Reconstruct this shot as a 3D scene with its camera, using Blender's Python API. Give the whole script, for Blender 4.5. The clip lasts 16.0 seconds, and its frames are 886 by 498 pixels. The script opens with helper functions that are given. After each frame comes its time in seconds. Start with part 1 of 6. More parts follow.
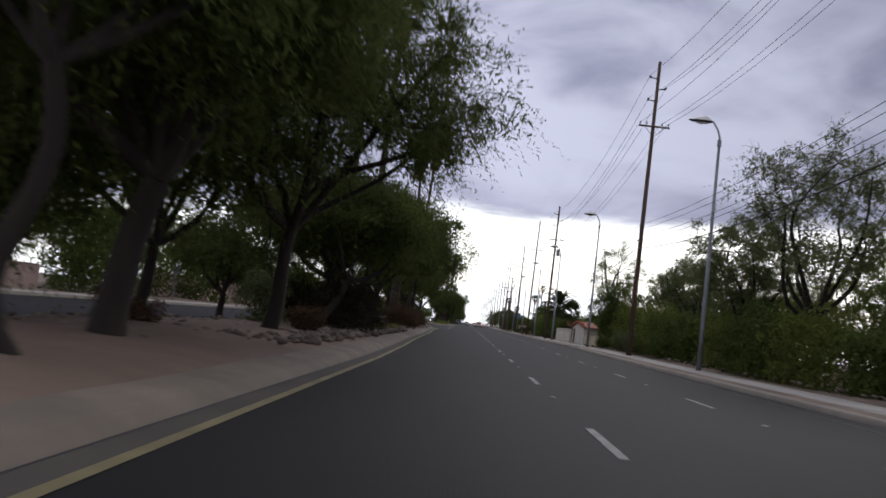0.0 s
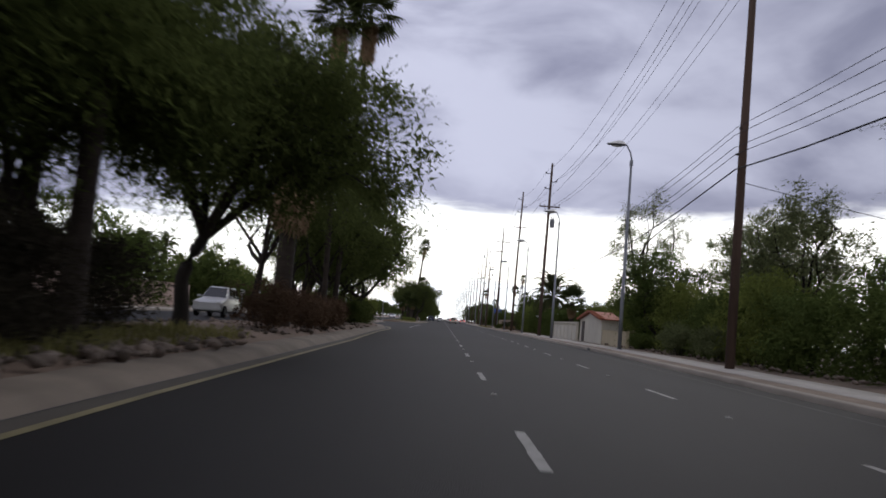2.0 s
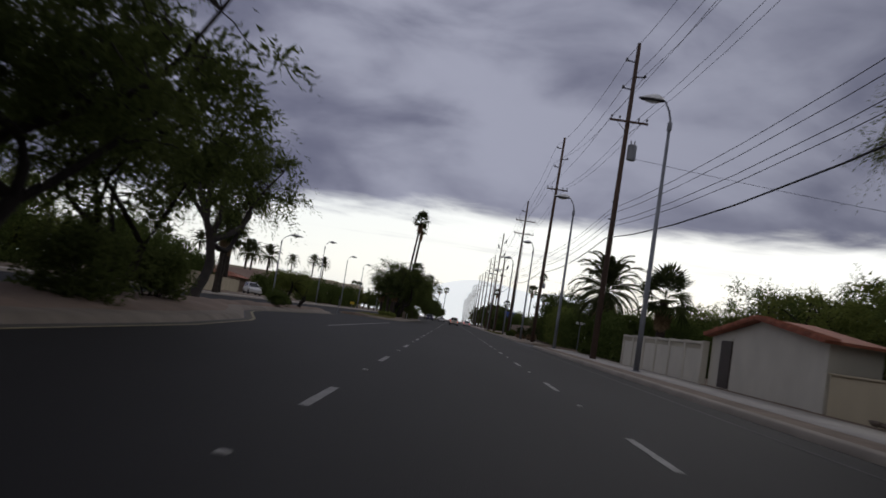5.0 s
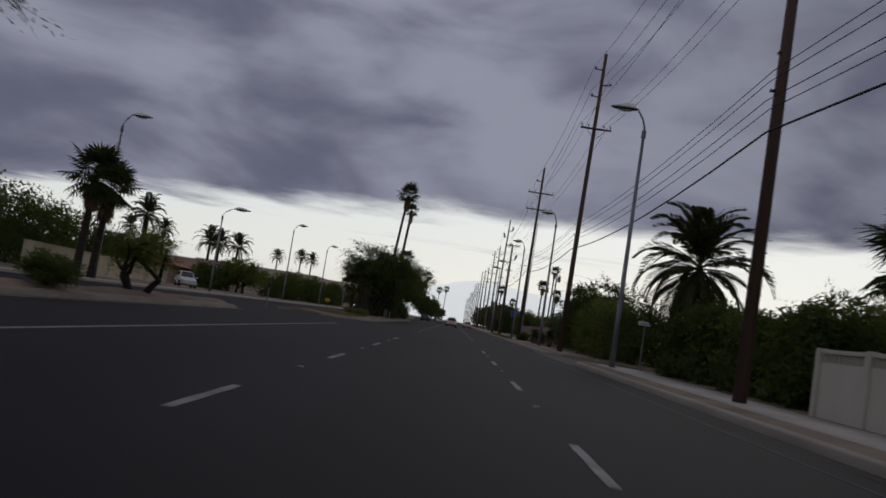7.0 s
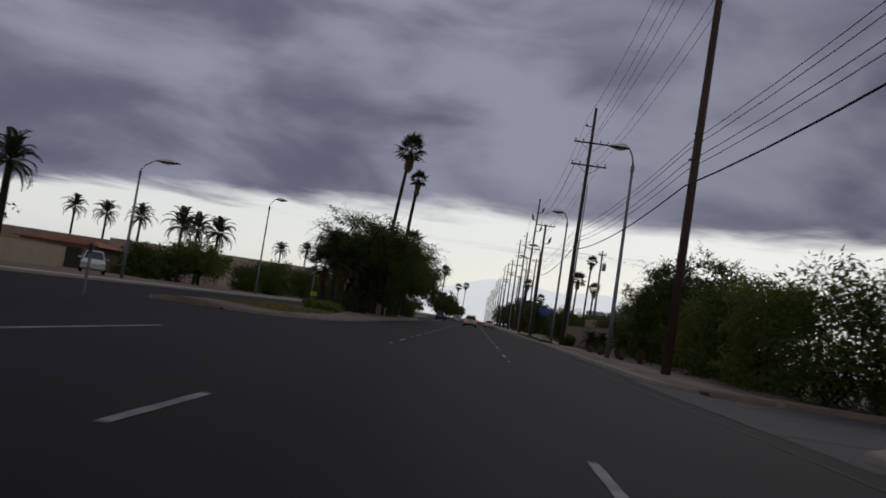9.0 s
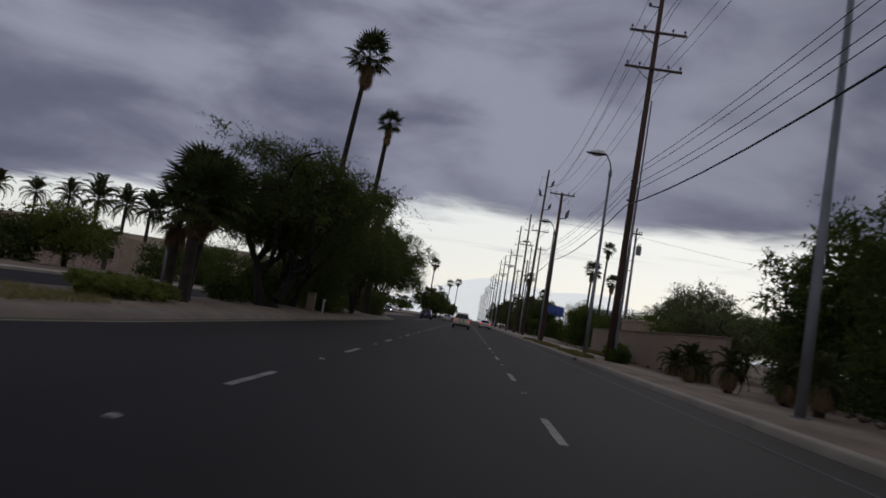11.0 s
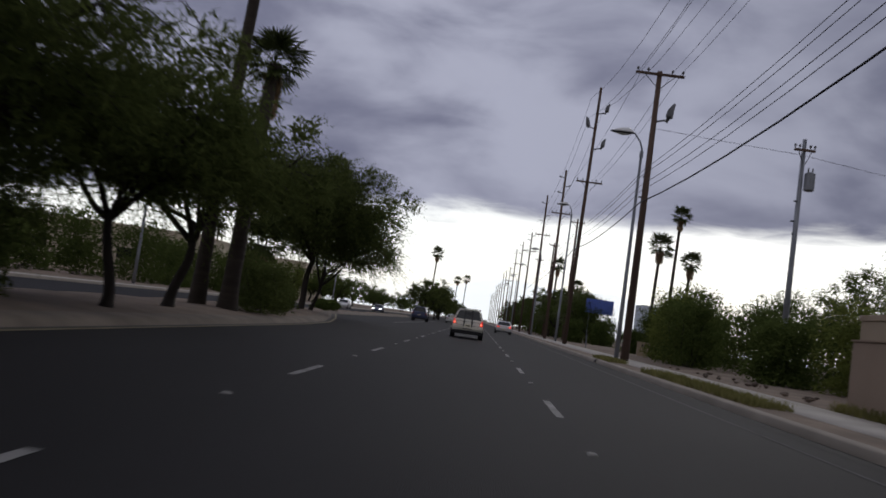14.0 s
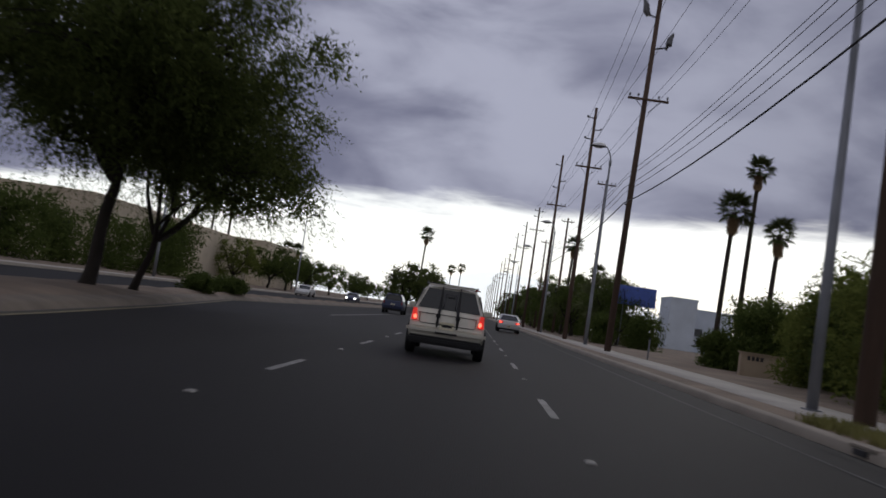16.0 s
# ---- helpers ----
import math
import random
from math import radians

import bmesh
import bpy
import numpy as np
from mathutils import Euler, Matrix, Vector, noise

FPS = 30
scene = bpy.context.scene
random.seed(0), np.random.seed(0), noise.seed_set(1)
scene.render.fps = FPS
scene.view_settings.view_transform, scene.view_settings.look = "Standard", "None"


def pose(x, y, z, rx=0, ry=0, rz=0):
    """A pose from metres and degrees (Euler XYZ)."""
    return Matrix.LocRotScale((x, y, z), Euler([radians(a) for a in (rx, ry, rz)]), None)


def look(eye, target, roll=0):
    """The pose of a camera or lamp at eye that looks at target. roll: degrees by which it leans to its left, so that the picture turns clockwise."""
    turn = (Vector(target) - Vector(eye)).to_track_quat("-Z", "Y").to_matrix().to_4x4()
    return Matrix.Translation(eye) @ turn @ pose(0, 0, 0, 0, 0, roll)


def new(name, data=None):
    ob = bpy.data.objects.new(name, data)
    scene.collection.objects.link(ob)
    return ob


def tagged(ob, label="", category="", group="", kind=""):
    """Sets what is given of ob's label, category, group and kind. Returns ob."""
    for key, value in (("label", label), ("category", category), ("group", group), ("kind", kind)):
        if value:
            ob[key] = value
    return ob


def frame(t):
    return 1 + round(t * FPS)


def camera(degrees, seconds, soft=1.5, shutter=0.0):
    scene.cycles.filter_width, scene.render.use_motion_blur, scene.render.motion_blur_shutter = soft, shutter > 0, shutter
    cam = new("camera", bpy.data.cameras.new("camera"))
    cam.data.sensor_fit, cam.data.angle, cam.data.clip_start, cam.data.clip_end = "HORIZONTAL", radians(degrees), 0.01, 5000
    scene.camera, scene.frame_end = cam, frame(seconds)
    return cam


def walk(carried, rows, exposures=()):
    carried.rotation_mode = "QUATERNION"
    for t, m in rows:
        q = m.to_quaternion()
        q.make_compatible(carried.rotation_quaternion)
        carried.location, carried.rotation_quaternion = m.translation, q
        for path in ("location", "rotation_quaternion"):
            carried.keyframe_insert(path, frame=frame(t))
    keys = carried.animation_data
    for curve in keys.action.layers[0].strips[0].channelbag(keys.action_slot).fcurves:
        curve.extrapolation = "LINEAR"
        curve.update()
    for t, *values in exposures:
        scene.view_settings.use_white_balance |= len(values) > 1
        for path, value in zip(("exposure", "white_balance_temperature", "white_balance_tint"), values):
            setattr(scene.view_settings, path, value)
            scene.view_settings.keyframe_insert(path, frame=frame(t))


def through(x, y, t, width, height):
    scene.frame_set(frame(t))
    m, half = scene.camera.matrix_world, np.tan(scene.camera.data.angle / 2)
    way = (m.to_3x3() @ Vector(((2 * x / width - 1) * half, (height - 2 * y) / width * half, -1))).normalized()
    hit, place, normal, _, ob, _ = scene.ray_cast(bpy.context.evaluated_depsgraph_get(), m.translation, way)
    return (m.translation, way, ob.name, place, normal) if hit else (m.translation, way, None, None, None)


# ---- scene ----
cam = camera(55.1, 16.0, soft=1.65, shutter=0.35)
PATH = [
    (0, -3.278, -0.005, 1.043, 1.613, 4.756, -6.699),
    (0.5, -3.127, 7.260, 1.043, 1.288, 4.737, -6.915),
    (1, -3.012, 14.509, 1.029, 0.483, 4.803, -6.993),
    (1.5, -2.851, 21.797, 1.047, 0.677, 4.599, -6.951),
    (2, -2.589, 29.070, 1.038, -0.032, 4.706, -4.741),
    (2.5, -2.258, 36.387, 1.036, -1.627, 4.624, -5.531),
    (3, -1.840, 43.858, 1.039, -2.219, 4.856, -8.476),
    (3.5, -1.354, 51.192, 1.048, -0.862, 4.698, -10.494),
    (4, -1.007, 58.257, 1.028, 0.078, 4.866, -9.542),
    (6.5, 0.207, 93.211, 1.036, 0.684, 4.432, -8.747),
    (7, 0.399, 100.086, 1.020, 0.711, 4.754, -8.891),
    (7.5, 0.463, 106.787, 1.053, 1.148, 4.286, -9.840),
    (8, 0.542, 113.598, 1.061, 1.870, 4.383, -9.463),
    (10.5, 0.614, 148.152, 0.991, 1.734, 4.536, -7.947),
    (11, 0.631, 155.190, 1.068, 1.629, 4.471, -8.907),
    (11.5, 0.618, 161.917, 1.034, 1.982, 4.437, -8.616),
    (12, 0.641, 168.722, 1.051, 1.969, 4.553, -8.420),
    (12.5, 0.669, 175.731, 1.037, 2.021, 4.697, -8.258),
    (13, 0.640, 182.567, 1.026, 2.173, 4.427, -8.545),
    (13.5, 0.602, 189.569, 1.034, 2.348, 4.601, -8.394),
    (14, 0.566, 196.562, 1.043, 2.299, 4.485, -8.055),
    (14.5, 0.575, 203.415, 1.050, 2.154, 4.147, -7.731),
    (15, 0.545, 210.357, 1.045, 1.931, 4.347, -8.230),
    (15.5, 0.597, 216.925, 1.074, 1.755, 4.219, -8.447),
    (16, 0.623, 223.450, 1.059, 1.981, 4.023, -8.596),
]
walk(cam, [(t, pose(x, y, z, 90 + pitch, roll, yaw)) for t, x, y, z, yaw, pitch, roll in PATH],
     exposures=[(0.0, 1.0), (1.0, 1.04), (2.0, 0.94), (3.0, 0.88), (4.0, 0.47), (6.5, -0.2), (8.0, -0.25), (10.5, -0.2), (12.0, -0.05), (13.0, 0.15), (14.0, 0.3), (16.0, 0.3)])

# ---- sky and light ----
SUN_UP, SUN_ROUND = radians(32), radians(20)
world = bpy.data.worlds.new("sky")
scene.world = world
world.use_nodes = True
wt = world.node_tree
wt.nodes.clear()


def wn(kind, **values):
    n = wt.nodes.new(kind)
    for k, v in values.items():
        n.inputs[k].default_value = v
    return n


def wmath(op, a, b=None, c=None, clamp=False):
    n = wt.nodes.new("ShaderNodeMath")
    n.operation, n.use_clamp = op, clamp
    for i, v in enumerate((a, b, c)):
        if v is None:
            continue
        if isinstance(v, (int, float)):
            n.inputs[i].default_value = v
        else:
            wt.links.new(v, n.inputs[i])
    return n.outputs[0]


def wmix(fac, a, b):
    n = wt.nodes.new("ShaderNodeMix")
    n.data_type = "RGBA"
    for s, v in ((0, fac), (6, a), (7, b)):
        if isinstance(v, (int, float)):
            n.inputs[s].default_value = v
        elif isinstance(v, tuple):
            n.inputs[s].default_value = (*v, 1)
        else:
            wt.links.new(v, n.inputs[s])
    return n.outputs[2]


def wsmooth(v, lo, hi):
    n = wt.nodes.new("ShaderNodeMapRange")
    n.interpolation_type = "SMOOTHSTEP"
    wt.links.new(v, n.inputs[0])
    n.inputs[1].default_value, n.inputs[2].default_value = lo, hi
    return n.outputs[0]


co = wt.nodes.new("ShaderNodeTexCoord")
sep = wt.nodes.new("ShaderNodeSeparateXYZ")
wt.links.new(co.outputs["Generated"], sep.inputs[0])
up = wmath("MAXIMUM", sep.outputs[2], 0.03)
px_ = wmath("DIVIDE", sep.outputs[0], up)
py_ = wmath("DIVIDE", sep.outputs[1], up)
deck = wt.nodes.new("ShaderNodeCombineXYZ")
wt.links.new(px_, deck.inputs[0])
wt.links.new(py_, deck.inputs[1])


def wnoise(scale, detail, rough, stretch=(1, 1, 1), shift=(0, 0, 0)):
    m = wt.nodes.new("ShaderNodeMapping")
    m.inputs["Scale"].default_value, m.inputs["Location"].default_value = stretch, shift
    wt.links.new(deck.outputs[0], m.inputs[0])
    n = wn("ShaderNodeTexNoise", Scale=scale, Detail=detail, Roughness=rough, Distortion=0.4)
    wt.links.new(m.outputs[0], n.inputs["Vector"])
    return n.outputs["Fac"]


broad = wnoise(0.55, 3, 0.5, (1, 0.75, 1), (3.1, 1.7, 0))
fine = wnoise(1.7, 7, 0.6, (1, 0.7, 1), (0.3, 5.2, 0))
puff = wmath("ADD", wmath("MULTIPLY", broad, 0.65), wmath("MULTIPLY", fine, 0.35))
bm_ = wt.nodes.new("ShaderNodeMapping")
bm_.inputs["Scale"].default_value = (1.0, 1.0, 2.3)
wt.links.new(co.outputs["Generated"], bm_.inputs[0])
billow = wn("ShaderNodeTexNoise", Scale=4.6, Detail=5, Roughness=0.48, Distortion=0.35)
wt.links.new(bm_.outputs[0], billow.inputs["Vector"])
ripple = wn("ShaderNodeTexNoise", Scale=11.0, Detail=4, Roughness=0.5, Distortion=0.25)
wt.links.new(bm_.outputs[0], ripple.inputs["Vector"])
puff = wmath("ADD", wmath("MULTIPLY", puff, 0.13), wmath("MULTIPLY", billow.outputs["Fac"], 0.78))
puff = wmath("ADD", puff, wmath("MULTIPLY", ripple.outputs["Fac"], 0.09))
cloud = wmix(wsmooth(puff, 0.36, 0.64), (0.133, 0.139, 0.204), (0.320, 0.331, 0.418))
# the deck thickens away from the clear band
cloud = wmix(wsmooth(sep.outputs[1], -0.7, 0.75), (0.31, 0.31, 0.345), cloud)
# and is thicker to the right of the road
cloud = wmix(wmath("MULTIPLY", wsmooth(sep.outputs[0], -0.05, 0.75), 0.55), cloud, (0.105, 0.110, 0.145))
# the deck's far edge, with the clear band beyond it
edge = wmath("ADD", wmath("ADD", py_, wmath("MULTIPLY", px_, 0.55)), wmath("MULTIPLY", wmath("SUBTRACT", broad, 0.5), 4.0))
edge = wmath("ADD", edge, wmath("MULTIPLY", wmath("SUBTRACT", fine, 0.5), 1.6))
clear = wsmooth(edge, 6.9, 8.7)
nish = wt.nodes.new("ShaderNodeTexSky")
nish.sky_type, nish.sun_disc = "NISHITA", False
nish.sun_elevation, nish.sun_rotation = SUN_UP, SUN_ROUND
dim = wt.nodes.new("ShaderNodeVectorMath")
dim.operation = "SCALE"
dim.inputs["Scale"].default_value = 0.10
wt.links.new(nish.outputs[0], dim.inputs[0])
haze = wmix(wsmooth(sep.outputs[2], 0.0, 0.05), (0.72, 0.78, 0.84), (0.90, 0.91, 0.90))
band = wmix(0.8, dim.outputs[0], haze)
streak = wmath("MULTIPLY", wsmooth(wnoise(0.35, 5, 0.6, (0.5, 1, 1), (9, 2, 0)), 0.58, 0.72), wsmooth(sep.outputs[2], 0.05, 0.1))
band = wmix(wmath("MULTIPLY", streak, 0.45), band, (0.45, 0.45, 0.5))
sky = wmix(clear, cloud, band)
bg = wn("ShaderNodeBackground", Strength=1.0)
wt.links.new(sky, bg.inputs[0])
out = wt.nodes.new("ShaderNodeOutputWorld")
wt.links.new(bg.outputs[0], out.inputs[0])

sun = new("sun", bpy.data.lights.new("sun", "SUN"))
sun.data.energy, sun.data.angle, sun.data.color = 0.35, radians(25), (1.0, 0.96, 0.9)
sun.matrix_world = look((0, 0, 60), (-math.sin(SUN_ROUND) * 50, -math.cos(SUN_ROUND) * 50, 60 - 50 * math.tan(SUN_UP)))


# ---- materials ----
def mat(name, col, rough=0.8, metal=0.0, var=0.25, scale=3.0, fine_scale=40.0, bump=0.2, col2=None, island=0.0, stretch=(1, 1, 1), spec=0.4, per_object=0.0):
    """A plain surface with broad stains, fine grain and relief, in world metres."""
    m = bpy.data.materials.new(name)
    m.use_nodes = True
    t = m.node_tree
    b = t.nodes["Principled BSDF"]
    b.inputs["Roughness"].default_value, b.inputs["Metallic"].default_value = rough, metal
    b.inputs["Specular IOR Level"].default_value = spec
    geo = t.nodes.new("ShaderNodeNewGeometry")
    mp = t.nodes.new("ShaderNodeMapping")
    mp.inputs["Scale"].default_value = stretch
    t.links.new(geo.outputs["Position"], mp.inputs[0])
    def noise_at(s, detail=4):
        n = t.nodes.new("ShaderNodeTexNoise")
        n.inputs["Scale"].default_value, n.inputs["Detail"].default_value = s, detail
        t.links.new(mp.outputs[0], n.inputs["Vector"])
        return n.outputs["Fac"]
    def mixed(fac, a, c):
        n = t.nodes.new("ShaderNodeMix")
        n.data_type = "RGBA"
        for s, v in ((0, fac), (6, a), (7, c)):
            if isinstance(v, tuple):
                n.inputs[s].default_value = (*v, 1)
            elif isinstance(v, (int, float)):
                n.inputs[s].default_value = v
            else:
                t.links.new(v, n.inputs[s])
        return n.outputs[2]
    def ranged(v, lo, hi):
        n = t.nodes.new("ShaderNodeMapRange")
        t.links.new(v, n.inputs[0])
        n.inputs[1].default_value, n.inputs[2].default_value = lo, hi
        return n.outputs[0]
    lo = tuple(c * (1 - var) for c in col)
    hi = col2 if col2 else tuple(min(1, c * (1 + var)) for c in col)
    big, small = noise_at(scale), noise_at(fine_scale, 3)
    c = mixed(ranged(big, 0.3, 0.7), lo, hi)
    c = mixed(ranged(small, 0.2, 0.8), c, mixed(0.5, c, tuple(v * (1 - var) for v in col)))
    if island or per_object:
        if island:
            r = geo.outputs["Random Per Island"]
        else:
            r = t.nodes.new("ShaderNodeObjectInfo").outputs["Random"]
        k = island or per_object
        hsv = t.nodes.new("ShaderNodeHueSaturation")
        v = t.nodes.new("ShaderNodeMapRange")
        t.links.new(r, v.inputs[0])
        v.inputs[3].default_value, v.inputs[4].default_value = 1 - k, 1 + k
        t.links.new(v.outputs[0], hsv.inputs["Value"])
        t.links.new(c, hsv.inputs["Color"])
        c = hsv.outputs[0]
    t.links.new(c, b.inputs["Base Color"])
    if bump:
        bp = t.nodes.new("ShaderNodeBump")
        bp.inputs["Strength"].default_value, bp.inputs["Distance"].default_value = bump, 0.02
        t.links.new(small, bp.inputs["Height"])
        t.links.new(bp.outputs[0], b.inputs["Normal"])
    return m


def leaf_mat(name, col, col2, through=0.3):
    m = bpy.data.materials.new(name)
    m.use_nodes = True
    t = m.node_tree
    t.nodes.remove(t.nodes["Principled BSDF"])
    geo = t.nodes.new("ShaderNodeNewGeometry")
    n = t.nodes.new("ShaderNodeTexNoise")
    n.inputs["Scale"].default_value, n.inputs["Detail"].default_value = 0.7, 3
    t.links.new(geo.outputs["Position"], n.inputs["Vector"])
    add = t.nodes.new("ShaderNodeMath")
    add.operation = "MULTIPLY_ADD"
    t.links.new(geo.outputs["Random Per Island"], add.inputs[0])
    add.inputs[1].default_value = 0.6
    r = t.nodes.new("ShaderNodeMapRange")
    t.links.new(n.outputs["Fac"], r.inputs[0])
    r.inputs[1].default_value, r.inputs[2].default_value, r.inputs[4].default_value = 0.3, 0.7, 0.5
    t.links.new(r.outputs[0], add.inputs[2])
    mx = t.nodes.new("ShaderNodeMix")
    mx.data_type = "RGBA"
    t.links.new(add.outputs[0], mx.inputs[0])
    mx.inputs[6].default_value, mx.inputs[7].default_value = (*col, 1), (*col2, 1)
    d, tr, ms = (t.nodes.new(k) for k in ("ShaderNodeBsdfDiffuse", "ShaderNodeBsdfTranslucent", "ShaderNodeMixShader"))
    t.links.new(mx.outputs[2], d.inputs[0])
    t.links.new(mx.outputs[2], tr.inputs[0])
    ms.inputs[0].default_value = through
    t.links.new(d.outputs[0], ms.inputs[1])
    t.links.new(tr.outputs[0], ms.inputs[2])
    t.links.new(ms.outputs[0], t.nodes["Material Output"].inputs[0])
    return m


def glow(name, col, strength):
    m = mat(name, col, 0.3, bump=0, var=0.05)
    b = m.node_tree.nodes["Principled BSDF"]
    b.inputs["Emission Color"].default_value, b.inputs["Emission Strength"].default_value = (*col, 1), strength
    return m


ASPHALT = mat("asphalt", (0.0138, 0.0130, 0.0143), 0.74, var=0.34, scale=0.25, fine_scale=60, bump=0.25, stretch=(1.6, 0.25, 1), spec=0.11)
SIDE_ASPHALT = mat("old_asphalt", (0.075, 0.072, 0.075), 0.85, var=0.25, scale=0.4, fine_scale=50, bump=0.3)
GUTTER = mat("stained_gutter_concrete", (0.068, 0.059, 0.050), 0.9, var=0.25, scale=0.7, fine_scale=25, bump=0.3)
CONCRETE = mat("concrete", (0.27, 0.235, 0.195), 0.85, var=0.2, scale=0.6, fine_scale=25, bump=0.2)
DUSTY = mat("dusty_brown_concrete", (0.185, 0.152, 0.120), 0.9, var=0.30, scale=0.9, fine_scale=22, bump=0.3)
WALK = mat("pale_concrete", (0.40, 0.37, 0.33), 0.85, var=0.18, scale=0.5, fine_scale=25, bump=0.2)
DIRT = mat("desert_dirt", (0.205, 0.155, 0.115), 0.95, var=0.35, scale=0.5, fine_scale=14, bump=0.6)
PATH_DIRT = mat("packed_tan_dirt", (0.255, 0.205, 0.155), 0.95, var=0.25, scale=0.6, fine_scale=16, bump=0.5)
RED_DIRT = mat("red_dirt", (0.185, 0.128, 0.094), 0.95, var=0.35, scale=0.35, fine_scale=12, bump=0.6)
ROCK = mat("rock", (0.165, 0.130, 0.105), 0.9, var=0.4, scale=2.5, fine_scale=25, bump=0.5, island=0.35)
WHITE_PAINT = mat("worn_white_paint", (0.215, 0.210, 0.204), 0.7, var=0.4, scale=2.5, fine_scale=35, bump=0.1)
FAINT_PAINT = mat("rubbed_out_white_paint", (0.058, 0.056, 0.057), 0.85, var=0.5, scale=1.2, fine_scale=30, bump=0.1)
YELLOW_PAINT = mat("worn_yellow_paint", (0.200, 0.170, 0.085), 0.7, var=0.3, scale=1.5, fine_scale=30, bump=0.1)
BARK = mat("dark_bark", (0.028, 0.022, 0.018), 0.95, var=0.4, scale=3, fine_scale=18, bump=0.9, stretch=(1, 1, 0.3))
PALM_BARK = mat("palm_bark", (0.048, 0.037, 0.029), 0.95, var=0.35, scale=2, fine_scale=9, bump=0.9, stretch=(0.4, 0.4, 2.2))
POLE_WOOD = mat("weathered_pole_wood", (0.105, 0.068, 0.052), 0.9, var=0.35, scale=1.2, fine_scale=20, bump=0.6, stretch=(2, 2, 0.15))
STEEL = mat("galvanised_steel", (0.25, 0.26, 0.285), 0.55, metal=0.6, var=0.2, scale=1.0, fine_scale=30, bump=0.08)
DARK_STEEL = mat("dark_steel", (0.07, 0.07, 0.075), 0.6, metal=0.5, var=0.3, scale=2, fine_scale=30, bump=0.1)
INSULATOR = mat("grey_porcelain", (0.13, 0.13, 0.14), 0.35, var=0.15, bump=0)
STUD = mat("scuffed_reflector_plastic", (0.34, 0.33, 0.31), 0.6, var=0.3, scale=8, bump=0.05)
WIRE = mat("black_cable", (0.02, 0.02, 0.022), 0.7, var=0.2, bump=0)
STUCCO = mat("tan_stucco", (0.40, 0.32, 0.235), 0.95, var=0.14, scale=0.5, fine_scale=45, bump=0.4)
BROWN_STUCCO = mat("brown_stucco", (0.33, 0.25, 0.19), 0.95, var=0.15, scale=0.4, fine_scale=45, bump=0.4)
PINK_STUCCO = mat("pink_stucco", (0.48, 0.36, 0.31), 0.95, var=0.12, scale=0.5, fine_scale=45, bump=0.35)
CREAM_WALL = mat("cream_stucco", (0.52, 0.45, 0.31), 0.95, var=0.14, scale=0.5, fine_scale=45, bump=0.4)
CREAM = mat("cream_paint", (0.58, 0.55, 0.47), 0.8, var=0.1, scale=0.7, fine_scale=40, bump=0.2)
PALE_STUCCO = mat("pale_tan_stucco", (0.58, 0.50, 0.38), 0.95, var=0.12, scale=0.5, fine_scale=45, bump=0.4)
BLUE_WALL = mat("pale_blue_plaster", (0.60, 0.66, 0.74), 0.85, var=0.1, scale=0.5, fine_scale=30, bump=0.2)
TILE = mat("red_clay_tile", (0.33, 0.115, 0.065), 0.8, var=0.25, scale=2, fine_scale=20, bump=0.3, per_object=0.2)
BLUE_SIGN = mat("blue_sign_paint", (0.09, 0.15, 0.50), 0.5, var=0.1, bump=0.02)
YELLOW_SIGN = mat("yellow_sign_sheet", (0.75, 0.52, 0.03), 0.5, var=0.08, bump=0.02)
WHITE_SIGN = mat("white_sign_sheet", (0.75, 0.75, 0.74), 0.5, var=0.08, bump=0.02)
DARK_INK = mat("dark_paint", (0.03, 0.03, 0.035), 0.6, var=0.1, bump=0)
GATE_METAL = mat("brown_gate_metal", (0.06, 0.045, 0.04), 0.6, metal=0.4, var=0.2, bump=0.1)
MESQUITE = leaf_mat("mesquite_leaf", (0.048, 0.063, 0.021), (0.125, 0.152, 0.048), 0.45)
OLIVE = leaf_mat("olive_leaf", (0.086, 0.108, 0.028), (0.200, 0.230, 0.062), 0.45)
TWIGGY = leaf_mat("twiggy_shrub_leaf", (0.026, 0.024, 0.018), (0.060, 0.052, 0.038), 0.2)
HEDGE = leaf_mat("hedge_leaf", (0.046, 0.067, 0.019), (0.120, 0.155, 0.046), 0.35)
GUM = leaf_mat("gum_leaf", (0.078, 0.096, 0.046), (0.175, 0.195, 0.090), 0.42)
DRY_BUSH = leaf_mat("dry_bush_leaf", (0.070, 0.045, 0.030), (0.130, 0.085, 0.055), 0.15)
PALM_LEAF = leaf_mat("palm_leaf", (0.030, 0.042, 0.016), (0.080, 0.095, 0.035), 0.2)
DATE_LEAF = leaf_mat("date_palm_leaf", (0.040, 0.050, 0.022), (0.100, 0.110, 0.050), 0.2)
DEAD_LEAF = leaf_mat("dead_frond", (0.19, 0.125, 0.075), (0.36, 0.255, 0.155), 0.2)
GRASS = leaf_mat("dry_grass", (0.12, 0.125, 0.045), (0.27, 0.25, 0.10), 0.3)
FLOWER = leaf_mat("white_flower", (0.6, 0.58, 0.55), (0.75, 0.72, 0.70), 0.3)
TYRE = mat("tyre_rubber", (0.02, 0.02, 0.021), 0.85, var=0.2, bump=0.15)
RIM = mat("alloy_rim", (0.30, 0.30, 0.31), 0.4, metal=0.7, var=0.1, bump=0)
SILVER = mat("champagne_silver_paint", (0.70, 0.67, 0.585), 0.26, metal=0.2, var=0.06, bump=0, spec=0.5)
BLACK_TRIM = mat("black_plastic", (0.018, 0.018, 0.02), 0.6, var=0.15, bump=0.05)
